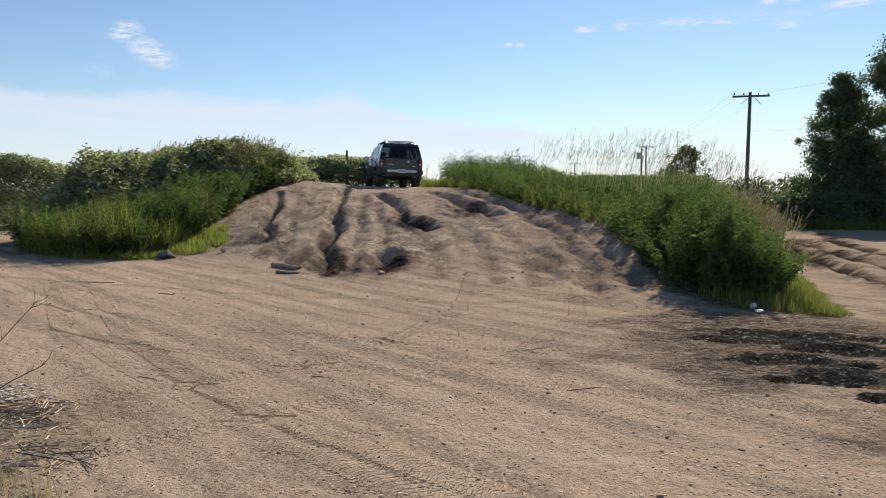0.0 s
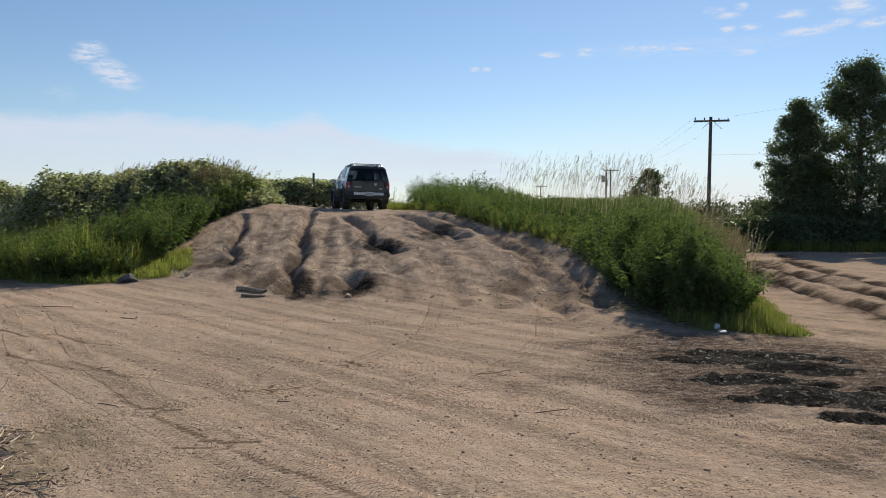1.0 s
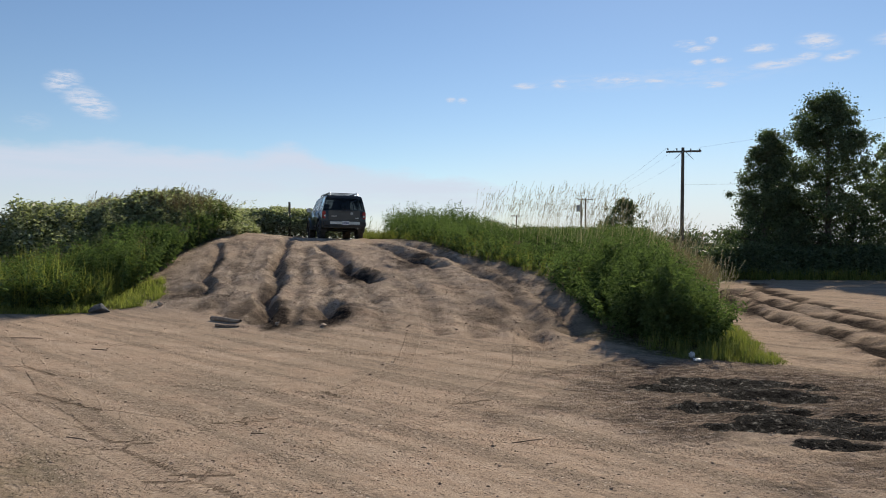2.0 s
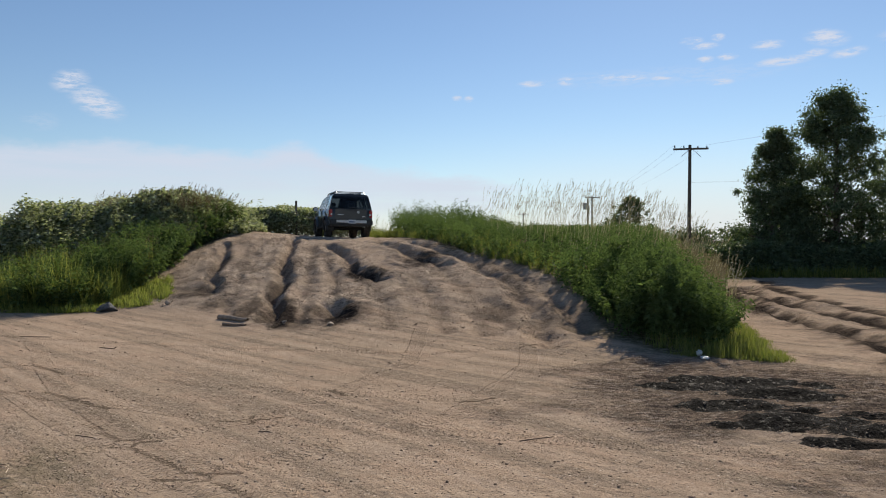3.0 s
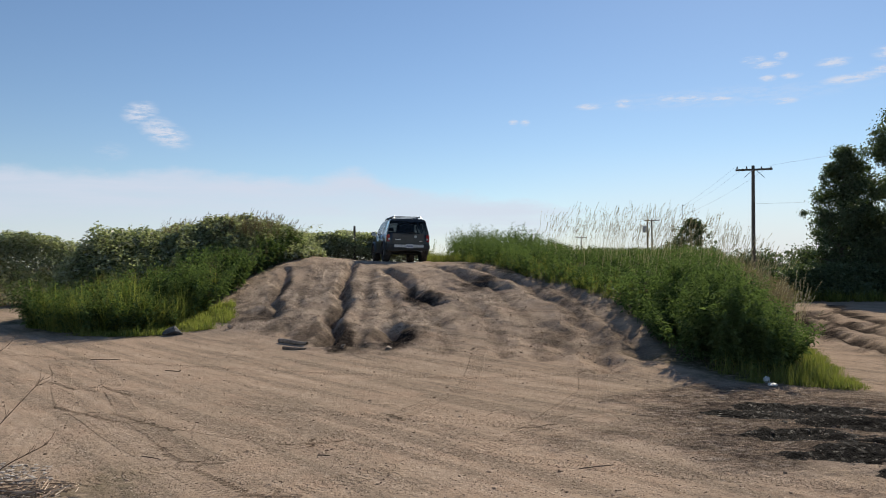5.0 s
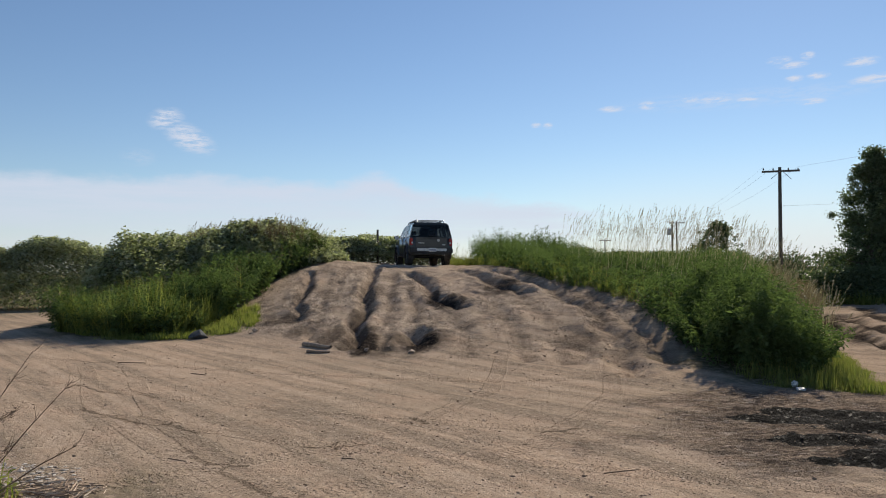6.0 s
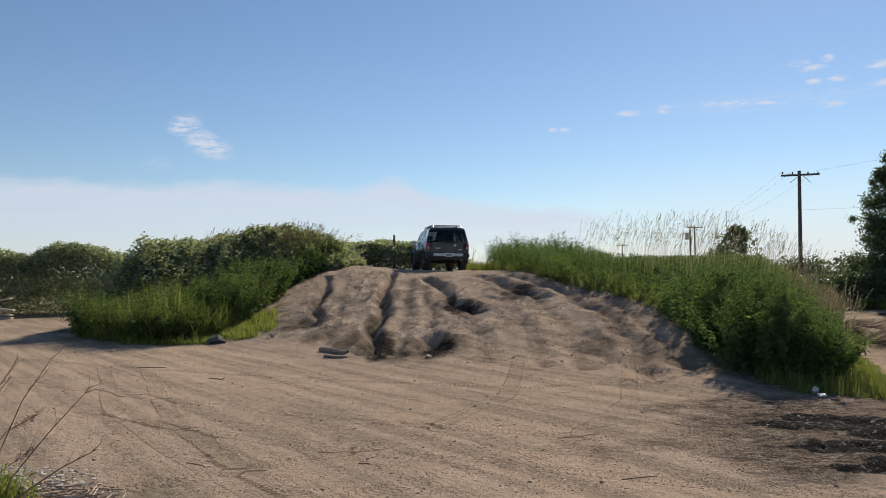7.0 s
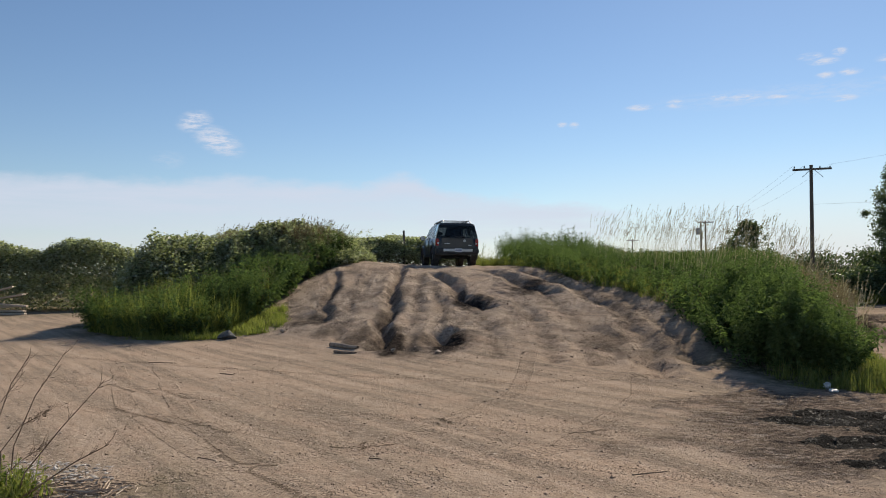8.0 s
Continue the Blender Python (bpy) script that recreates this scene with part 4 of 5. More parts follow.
part("rod", cone(0.02, 0.02, (-0.1, 0, 5.9), (1.3, 0, 5.95), 6), METAL, mast)
for k, (ax, bx) in enumerate(((-1.1, -1.1), (-0.48, -0.48), (1.1, 1.1))):
    span("power_wire", (19.8 + ax, 49.8, 8.05), (31.2 + bx, 117.8, 8.65), 0.9, 0.0045, "thin black overhead wire between the poles")
span("power_wire", (20.9, 49.8, 8.1), (52, 20, 13.0), 0.5, 0.0045, "thin black overhead wire between the poles")
span("power_wire", (19.9, 49.8, 5.6), (55, 40, 7.6), 0.5, 0.0045, "thin black service wire from the pole")


# ---- the car ----
def paint_mat():
    m = Mat("black_car_paint")
    p = m.coords()
    dust = m.math("MULTIPLY", m.band(m.noise(p, 2.2, 5, 0.6), 0.35, 0.75), 0.10)
    m.bsdf.inputs["Coat Weight"].default_value, m.bsdf.inputs["Coat Roughness"].default_value = 0.5, 0.12
    return m.done(m.mix(dust, (0.006, 0.0065, 0.008), (0.13, 0.105, 0.08)), m.band(m.noise(p, 5, 4), 0.3, 0.7, 0.28, 0.42), 0.0)


def glass_mat():
    m = Mat("tinted_glass")
    m.n.remove(m.bsdf)
    tr, gl, mx, fr = (m.n.new("ShaderNode" + k) for k in ("BsdfTransparent", "BsdfGlossy", "MixShader", "Fresnel"))
    tr.inputs[0].default_value = (0.30, 0.33, 0.34, 1)
    gl.inputs["Roughness"].default_value, fr.inputs[0].default_value = 0.03, 1.5
    m.l.new(fr.outputs[0], mx.inputs[0]), m.l.new(tr.outputs[0], mx.inputs[1]), m.l.new(gl.outputs[0], mx.inputs[2]), m.l.new(mx.outputs[0], m.out.inputs[0])
    return m.mat


PAINT, GLASS = paint_mat(), glass_mat()
RUBBER = plain_mat("dusty_rubber", (0.022, 0.021, 0.020), (0.075, 0.065, 0.055), 0.9, scale=6)
TRIM = plain_mat("black_plastic", (0.020, 0.020, 0.021), (0.045, 0.042, 0.040), 0.6)
ALLOY = plain_mat("dull_alloy", (0.34, 0.34, 0.33), (0.46, 0.45, 0.43), 0.4, 0.85)
BRIGHT = plain_mat("satin_silver", (0.50, 0.50, 0.50), (0.60, 0.60, 0.59), 0.35, 0.6)
RED = plain_mat("red_lamp_lens", (0.30, 0.010, 0.010), (0.42, 0.018, 0.015), 0.18)
CLEAR = plain_mat("pale_lamp_lens", (0.55, 0.52, 0.48), (0.68, 0.64, 0.60), 0.15)
CLOTH = plain_mat("dark_seat_cloth", (0.035, 0.035, 0.037), (0.06, 0.058, 0.057), 0.95)
PLATE = plain_mat("plate_white", (0.62, 0.63, 0.64), (0.72, 0.72, 0.72), 0.5)
PLATE_INK = plain_mat("plate_ink", (0.02, 0.05, 0.16), (0.03, 0.07, 0.20), 0.5)
RINGS = 9


def arch(y):
    """Height of the body's lower edge."""
    z = 0.46
    for a in (-1.35, 1.35):
        q = 0.475**2 - (y - a) ** 2
        if q > 0:
            z = max(z, 0.39 + math.sqrt(q))
    return z


def section(y):
    """Half a cross-section of the body: (half width, forward, height) from the middle below to the middle above."""
    zb = arch(y)
    nose = max(0.0, (y - 1.1) / 1.1)
    belt = 1.17 if y < 0.9 else 1.17 - 0.10 * nose
    if y < 0.30:
        roof = 1.765 - 0.02 * max(0, (-y - 1.4)) + (0.035 if y < -0.6 else 0.0)
    else:
        roof = max(belt + 0.02, 1.74 - (y - 0.30) * 0.66)
    top = max(belt + 0.012, roof - 0.10)
    k = (top - belt) / 0.5
    ws = 0.885 - 0.05 * nose**2
    wt = ws - 0.015 - 0.125 * min(1.0, k)
    tuck = 0.0
    if y < -2.1:
        tuck = 0.13
    pts = [(0, zb), (ws - 0.10, zb), (ws - 0.01, zb + 0.04), (ws, max(0.80, zb + 0.10)), (ws - 0.015, belt), (wt, top), (wt - 0.06, roof - 0.025), (wt - 0.28, roof), (0, roof + 0.012)]
    return [(w, y + (tuck * max(0, (z - 1.0) / 0.75)), z) for w, z in pts]


STATIONS = [-2.20, -2.06, -1.96, -1.84, -1.76, -1.64, -1.5, -1.35, -1.24, -1.10, -0.98, -0.88, -0.80, -0.18, -0.06, 0.30, 0.56, 0.80, 0.86, 0.92, 1.02, 1.15, 1.35, 1.5, 1.64, 1.76, 1.83, 1.95, 2.08, 2.16]
WINDOWS = [("quarter_window", -1.96, -1.24), ("rear_door_window", -1.10, -0.18), ("front_door_window", -0.06, 0.80)]


def suv(at, label):
    root = tagged(new("car"), label, "car")
    root.matrix_basis = at
    rings = []
    for y in STATIONS:
        half = section(y)
        rings.append([(-w, f, z) for w, f, z in half] + [(w, f, z) for w, f, z in half[::-1]][1:])
    n = len(rings[0])
    bm = bmesh.new()
    grid = [[bm.verts.new(q) for q in ring] for ring in rings]
    hi = n - 1

    def glazed(i, j):
        a, b = STATIONS[i], STATIONS[i + 1]
        if j in (4, hi - 5):
            return any(a >= lo - 1e-6 and b <= up + 1e-6 for _, lo, up in WINDOWS)
        return j in (6, 7, hi - 8, hi - 7) and a >= 0.30 - 1e-6 and b <= 1.02 + 1e-6

    for i in range(len(STATIONS) - 1):
        for j in range(n - 1):
            if not glazed(i, j):
                bm.faces.new((grid[i][j], grid[i][j + 1], grid[i + 1][j + 1], grid[i + 1][j]))
    for row, back in ((grid[0], True), (grid[-1], False)):
        for j in range(RINGS - 1):
            if back and j == 4:
                continue
            quad = [row[j], row[j + 1], row[hi - j - 1], row[hi - j]]
            quad = list(dict.fromkeys(quad))
            bm.faces.new(quad if back else quad[::-1])
    bmesh.ops.remove_doubles(bm, verts=bm.verts, dist=0.0005)
    bmesh.ops.recalc_face_normals(bm, faces=bm.faces)
    body = part("body", smooth_faces(bm, 0.55), PAINT, root, "glossy black body dusted with dry soil")
    sol = body.modifiers.new("thickness", "SOLIDIFY")
    sol.thickness, sol.offset = 0.025, -1

    def pane(name, corners, inset=0.006):
        b = bmesh.new()
        vs = [b.verts.new(c) for c in corners]
        b.faces.new(vs)
        bmesh.ops.solidify(b, geom=b.faces[:], thickness=inset)
        ob = part(name, b, GLASS, root, "dark tinted glass")
        ob.visible_shadow = False
        return ob

    for name, lo, up in WINDOWS:
        ids = [i for i, y in enumerate(STATIONS) if lo - 1e-6 <= y <= up + 1e-6]
        for a, b in ((4, 5), (hi - 4, hi - 5)):
            pane(name, [rings[i][a] for i in ids] + [rings[i][b] for i in ids[::-1]])
    ids = [i for i, y in enumerate(STATIONS) if 0.30 - 1e-6 <= y <= 1.02 + 1e-6]
    a, b = rings[ids[0]], rings[ids[-1]]
    pane("windscreen", [a[6], a[8], a[hi - 6], b[hi - 6], b[8], b[6]])
    r0 = rings[0]
    pane("rear_window", [r0[4], r0[5], r0[hi - 5], r0[hi - 4]])
    # tailgate details
    rear = -2.20
    part("tailgate", box(1.30, 0.03, 0.40, (0, rear - 0.012, 0.97), 0.012), PAINT, root)
    part("rear_bumper", box(1.78, 0.24, 0.26, (0, rear - 0.06, 0.62), 0.05, segments=3), TRIM, root, "black plastic rear bumper")
    step = part("bumper_step", box(1.24, 0.06, 0.12, (0, rear - 0.17, 0.655), 0.02), BRIGHT, root, "satin silver bumper step")
    plate = part("number_plate", box(0.31, 0.012, 0.155, (0.02, rear - 0.207, 0.655), 0.006), PLATE, step, "pale number plate with dark bars")
    for k in range(6):
        part("bar", box(0.028, 0.004, 0.07, (-0.09 + k * 0.044, rear - 0.2145, 0.65)), PLATE_INK, plate)
    bd = smooth_faces(cone(0.055, 0.055, (0.30, rear - 0.025, 1.05), (0.30, rear - 0.045, 1.05), 20))
    part("badge", bd, ALLOY, root, "round silver badge")
    part("name_strip", box(0.24, 0.008, 0.028, (-0.42, rear - 0.031, 0.93), 0.003), BRIGHT, root, "silver name strip")
    part("drive_badge", box(0.13, 0.008, 0.03, (0.52, rear - 0.031, 0.87), 0.003), BRIGHT, root, "small silver strip")
    part("tailgate_handle", box(0.5, 0.03, 0.045, (0, rear - 0.03, 1.13), 0.01), TRIM, root)
    part("rear_wiper", box(0.42, 0.015, 0.018, (0.12, rear - 0.02, 1.23), 0.004), TRIM, root)
    for s in (-1, 1):
        lamp_ob = part("tail_lamp", box(0.13, 0.22, 0.34, (s * 0.825, rear + 0.085, 0.97), 0.03), RED, root, "red tail lamp")
        part("reversing_lens", box(0.07, 0.02, 0.08, (s * 0.80, rear - 0.022, 0.94), 0.008), CLEAR, lamp_ob, "pale reversing lens")
        part("headlamp", box(0.30, 0.14, 0.20, (s * 0.70, 2.11, 0.93), 0.04), CLEAR, root, "clear headlamp")
        part("mud_flap", box(0.27, 0.015, 0.28, (s * 0.76, -1.86, 0.42), 0.006), RUBBER, root)
        # roof rails on feet
        rail = bmesh.new()
        cone(0.026, 0.026, (s * 0.56, -1.86, 1.895), (s * 0.56, 0.05, 1.885), 10, rail)
        cone(0.026, 0.03, (s * 0.56, -1.86, 1.895), (s * 0.57, -2.02, 1.775), 10, rail)
        cone(0.026, 0.03, (s * 0.56, 0.05, 1.885), (s * 0.58, 0.22, 1.74), 10, rail)
        rail_ob = part("roof_rail", smooth_faces(rail), BRIGHT, root, "silver roof rail")
        for fy in (-1.2, -0.5):
            part("foot", box(0.06, 0.14, 0.12, (s * 0.56, fy, 1.83), 0.015), TRIM, rail_ob)
        mirror = part("side_mirror", box(0.22, 0.13, 0.20, (s * 1.01, 0.72, 1.24), 0.045, segments=3), PAINT, root)
        part("mirror_glass", box(0.17, 0.006, 0.15, (s * 1.01, 0.651, 1.24), 0.002), BRIGHT, mirror)
        for hy in (-1.02, -0.10):
            part("door_handle", box(0.035, 0.20, 0.045, (s * 0.885, hy, 1.06), 0.012), PAINT, root)
        for seam in (-1.17, -0.12, 0.90):
            part("door_seam", box(0.006, 0.012, 0.55, (s * 0.886, seam, 0.86)), TRIM, root)
        part("running_board", box(0.14, 1.62, 0.06, (s * 0.86, 0.0, 0.43), 0.02), TRIM, root, "black side step")
        part("front_seat", box(0.48, 0.14, 0.62, (s * 0.38, -0.05, 1.02), 0.05), CLOTH, root)
        part("head_rest", box(0.26, 0.10, 0.17, (s * 0.38, -0.09, 1.43), 0.04), CLOTH, root)
    part("rear_seat", box(1.30, 0.14, 0.52, (0, -1.05, 1.0), 0.05), CLOTH, root)
    part("front_bumper", box(1.74, 0.22, 0.30, (0, 2.16, 0.60), 0.06, segments=3), TRIM, root)
    part("grille", box(0.85, 0.04, 0.24, (0, 2.17, 0.93), 0.02), TRIM, root)
    for cy in (-1.55, -0.85, -0.15):
        part("cross_bar", box(1.12, 0.055, 0.03, (0, cy, 1.90), 0.01), TRIM, root)
    part("air_dam", box(1.02, 0.20, 0.10, (0, 0.08, 1.85), 0.03, Euler((-0.5, 0, 0)).to_matrix().to_4x4()), TRIM, root)
    part("exhaust_pipe", smooth_faces(cone(0.03, 0.03, (0.55, -2.28, 0.44), (0.55, -1.9, 0.46), 10)), ALLOY, root)
    part("spare_wheel", smooth_faces(cone(0.36, 0.36, (0, -1.88, 0.46), (0, -1.88, 0.66), 20)), RUBBER, root)
    part("axle", smooth_faces(cone(0.06, 0.06, (-0.7, -1.35, 0.385), (0.7, -1.35, 0.385), 10)), TRIM, root)
    # flares over the wheels
    for ay in (-1.35, 1.35):
        for s in (-1, 1):
            b = bmesh.new()
            prev = None
            for k in range(15):
                a = radians(-8 + k * 196 / 14)
                ring = []
                for rr, out in ((0.455, 0.80), (0.455, 0.935), (0.50, 0.94), (0.55, 0.885)):
                    ring.append(b.verts.new((s * out, ay + math.cos(a) * rr, 0.39 + math.sin(a) * rr)))
                if prev:
                    for j in range(3):
                        b.faces.new((prev[j], prev[j + 1], ring[j + 1], ring[j]))
                prev = ring
            bmesh.ops.recalc_face_normals(b, faces=b.faces)
            part("wheel_flare", smooth_faces(b), PAINT if ay > 0 else TRIM, root)
            # wheel: lathed tyre with tread blocks, spoked rim
            cx = s * 0.79
            b = bmesh.new()
            prof = [(0.205, -0.12), (0.30, -0.135), (0.362, -0.125), (0.385, -0.09), (0.387, 0.0), (0.385, 0.09), (0.362, 0.125), (0.30, 0.135), (0.205, 0.12)]
            seg = 36
            ring = [[b.verts.new((cx + o, ay + math.cos(t * math.tau / seg) * (r + (0.007 if t % 2 and r > 0.36 else 0)), 0.385 + math.sin(t * math.tau / seg) * (r + (0.007 if t % 2 and r > 0.36 else 0)))) for r, o in prof] for t in range(seg)]
            for t in range(seg):
                for j in range(len(prof) - 1):
                    b.faces.new((ring[t][j], ring[t][j + 1], ring[(t + 1) % seg][j + 1], ring[(t + 1) % seg][j]))
            bmesh.ops.recalc_face_normals(b, faces=b.faces)
            wheel = part("wheel", cone(0.05, 0.05, (cx - 0.05, ay, 0.385), (cx + 0.05, ay, 0.385), 12), TRIM, root)
            part("tyre", smooth_faces(b, 0.4), RUBBER, wheel, "chunky black tyre caked with dust")
            rim = cone(0.207, 0.207, (cx + s * 0.02, ay, 0.385), (cx + s * 0.05, ay, 0.385), 28)
            for k in range(6):
                a = k * math.tau / 6
                box(0.03, 0.052, 0.19, (cx + s * 0.075, ay - math.sin(a) * 0.105, 0.385 + math.cos(a) * 0.105), 0.008, Euler((a, 0, 0)).to_matrix().to_4x4(), rim)
            cone(0.05, 0.04, (cx + s * 0.05, ay, 0.385), (cx + s * 0.105, ay, 0.385), 14, rim)
            part("rim", smooth_faces(rim), ALLOY, wheel, "grey alloy rim")
    return root


def settle(x, y, turn):
    """A pose with the four wheels on the ground."""
    a = radians(turn)
    ahead, side = Vector((-math.sin(a), math.cos(a), 0)), Vector((math.cos(a), math.sin(a), 0))

    def z(q):
        return float(np.mean(land(np.array([q.x, q.x + 0.1, q.x - 0.1]), np.array([q.y, q.y + 0.1, q.y - 0.1]))))

    c = Vector((x, y, 0))
    fr = (z(c + ahead * 1.35 + side * 0.79), z(c + ahead * 1.35 - side * 0.79), z(c - ahead * 1.35 + side * 0.79), z(c - ahead * 1.35 - side * 0.79))
    u = (ahead * 2.7 + Vector((0, 0, (fr[0] + fr[1] - fr[2] - fr[3]) / 2))).normalized()
    v = (side * 1.58 + Vector((0, 0, (fr[0] + fr[2] - fr[1] - fr[3]) / 2))).normalized()
    w = v.cross(u).normalized()
    v = u.cross(w)
    m = Matrix((v, u, w)).transposed().to_4x4()
    m.translation = (x, y, sum(fr) / 4 - 0.015)
    return m


CAR_AT = (-2.26, 33.4, 14.0)
suv(settle(*CAR_AT), "black four-wheel-drive estate car with silver roof rails, dusty, on the crest")


# ---- small things ----
def ground_z(x, y):
    return float(land(np.array(x), np.array(y)))


def pebbles(count, outline, lo, hi, flat=0.7):
    """Loose clods and stones: small uneven lumps, half sunk."""
    p = spots(outline, count)
    size = lo + (hi - lo) * RNG.rand(count) ** 3
    g = (1 + 5**0.5) / 2
    base = np.array([(-1, g, 0), (1, g, 0), (-1, -g, 0), (1, -g, 0), (0, -1, g), (0, 1, g), (0, -1, -g), (0, 1, -g), (g, 0, -1), (g, 0, 1), (-g, 0, -1), (-g, 0, 1)]) / (1 + g * g) ** 0.5
    v = base[None] * (0.65 + 0.6 * RNG.rand(count, 12, 1)) * size[:, None, None] * np.stack([0.8 + 0.6 * RNG.rand(count), np.ones(count), flat * (0.7 + 0.5 * RNG.rand(count))], -1)[:, None]
    v = np.einsum("nij,nkj->nki", turn_z(RNG.rand(count) * 6.28), v) + p[:, None] + np.array((0, 0, 0.1)) * size[:, None, None]
    f = np.array([(0, 11, 5), (0, 5, 1), (0, 1, 7), (0, 7, 10), (0, 10, 11), (1, 5, 9), (5, 11, 4), (11, 10, 2), (10, 7, 6), (7, 1, 8), (3, 9, 4), (3, 4, 2), (3, 2, 6), (3, 6, 8), (3, 8, 9), (4, 9, 5), (2, 4, 11), (6, 2, 10), (8, 6, 7), (9, 8, 1)])
    return v.reshape(-1, 3), (f[None] + 12 * np.arange(count)[:, None, None]).reshape(-1, 3)


def island_mat(name, *shades, rough=0.9):
    m = Mat(name)
    r = m.island()
    col = shades[0]
    for k, s in enumerate(shades[1:]):
        col = m.mix(m.band(r, (k + 0.5) / len(shades), (k + 1.0) / len(shades)), col, s)
    f = m.noise(m.coords(), 40, 4, 0.7)
    col = m.mix(m.band(f, 0.35, 0.7, 0.0, 0.4), col, m.mix(0.5, col, (0.1, 0.08, 0.06)))
    return m.done(col, rough, normal=m.bump(f, 0.6, 0.004))


CLOD = island_mat("loose_clods", (0.20, 0.130, 0.085), (0.34, 0.235, 0.160), (0.48, 0.36, 0.26), (0.27, 0.185, 0.125))
CHIP = island_mat("wood_chips", (0.50, 0.37, 0.25), (0.34, 0.23, 0.15), (0.62, 0.50, 0.37), (0.24, 0.165, 0.11))
YARD = [(-14, 16), (-10, 18.5), (-6, 18), (-2, 14.5), (2, 13.5), (3.5, 11.5), (6, 9.5), (8, 6), (6, 3.4), (0, 2.8), (-5, 3.4), (-9, 7)]
NEAR_YARD = [(-5, 8.5), (0, 9.5), (5, 7.5), (5, 3.6), (0, 2.8), (-4, 3.4)]
FACE = [(-6, 19.5), (-3.5, 16.4), (-1, 14.6), (2, 13.6), (3.4, 12.6), (3.6, 15.5), (3.2, 19.5), (1.5, 25), (-3, 27.5), (-6.5, 26)]
v, f = merged(pebbles(2600, YARD, 0.004, 0.022), pebbles(6500, NEAR_YARD, 0.003, 0.012), pebbles(2600, FACE, 0.004, 0.026, 0.8))
tagged(new("gravel", mesh_from("gravel", v, f, CLOD)), "loose brown clods and small stones scattered over the dirt", "gravel", kind="stuff")


def sticks(p, lo, hi, thick, lift=0.06):
    """Short broken sticks lying about: three-sided, tapered a little."""
    n = len(p)
    half = (lo + (hi - lo) * RNG.rand(n) ** 2) / 2
    t = thick * (0.5 + RNG.rand(n))
    s = np.array([(-1, 0, 1), (-1, 0.87, -0.5), (-1, -0.87, -0.5), (1, 0, 0.7), (1, 0.6, -0.35), (1, -0.6, -0.35)])
    v = s[None] * np.stack([half, t, t * 0.6], -1)[:, None]
    tip = (RNG.rand(n) - 0.3) * lift * 8
    v[..., 2] += np.sin(tip)[:, None] * (v[..., 0] + half[:, None])
    v = np.einsum("nij,nkj->nki", turn_z(RNG.rand(n) * 6.28), v) + p[:, None] + np.array((0, 0, 1.0)) * (t * 0.5)[:, None, None]
    f = np.array([(0, 1, 4, 3), (1, 2, 5, 4), (2, 0, 3, 5), (0, 2, 1, 1), (3, 4, 5, 5)])[:3]
    return v.reshape(-1, 3), (f[None] + 6 * np.arange(n)[:, None, None]).reshape(-1, 4)


HEAP = [(-4.6, 6.7), (-3.5, 6.5), (-2.95, 6.2), (-2.75, 5.5), (-2.2, 4.9), (-2.4, 4.2), (-4.5, 4.0)]
stuff("wood_debris", [sticks(spots(HEAP, 900), 0.02, 0.17, 0.005, 0.02), sticks(spots([(-3.9, 6.5), (-3.1, 6.2), (-3.0, 5.6), (-3.9, 5.4)], 260), 0.06, 0.34, 0.007, 0.035), sticks(spots([(-2.95, 5.2), (-2.2, 4.95), (-2.4, 4.6), (-3.0, 4.7)], 30), 0.08, 0.34, 0.006, 0.02)], CHIP, "heap of broken bark, splinters and dry stems", "wood debris")
hp = spots([(-4.6, 4.9), (-2.9, 4.7), (-2.2, 4.3), (-2.6, 3.4), (-4.6, 3.4)], 260)
stuff("dry_tuft", [tufts(hp, 0.10 + 0.16 * RNG.rand(len(hp)), 12, 0.003, 0.9)], STRAW, "short dry yellowed grass beside the wood debris", "grass")
v, f = pebbles(700, [(-4.6, 7.0), (-3.55, 6.8), (-3.3, 6.3), (-4.5, 6.1)], 0.004, 0.028, 0.4)
ASH = island_mat("pale_ash", (0.50, 0.43, 0.36), (0.62, 0.55, 0.47), (0.36, 0.29, 0.23))
tagged(new("ash_crumbs", mesh_from("ash_crumbs", v, f, ASH)), "pale crumbly ash and plaster bits beside the wood debris", "rubble", kind="stuff")


def limb(name, points, r0, r1, mat, label, category, group=""):
    pts = [Vector(q) for q in points]
    n = 14
    fine = []
    for k in range(n + 1):
        u = k / n * (len(pts) - 1)
        i = min(int(u), len(pts) - 2)
        a, b, c, d = pts[max(i - 1, 0)], pts[i], pts[i + 1], pts[min(i + 2, len(pts) - 1)]
        w = u - i
        fine.append(0.5 * ((2 * b) + (c - a) * w + (2 * a - 5 * b + 4 * c - d) * w**2 + (3 * b - a - 3 * c + d) * w**3))
    rr = [r0 + (r1 - r0) * k / n for k in range(n + 1)]
    return tagged(new(name, mesh_from(name, *tube(fine, rr, 6), mat, True)), label, category, group)


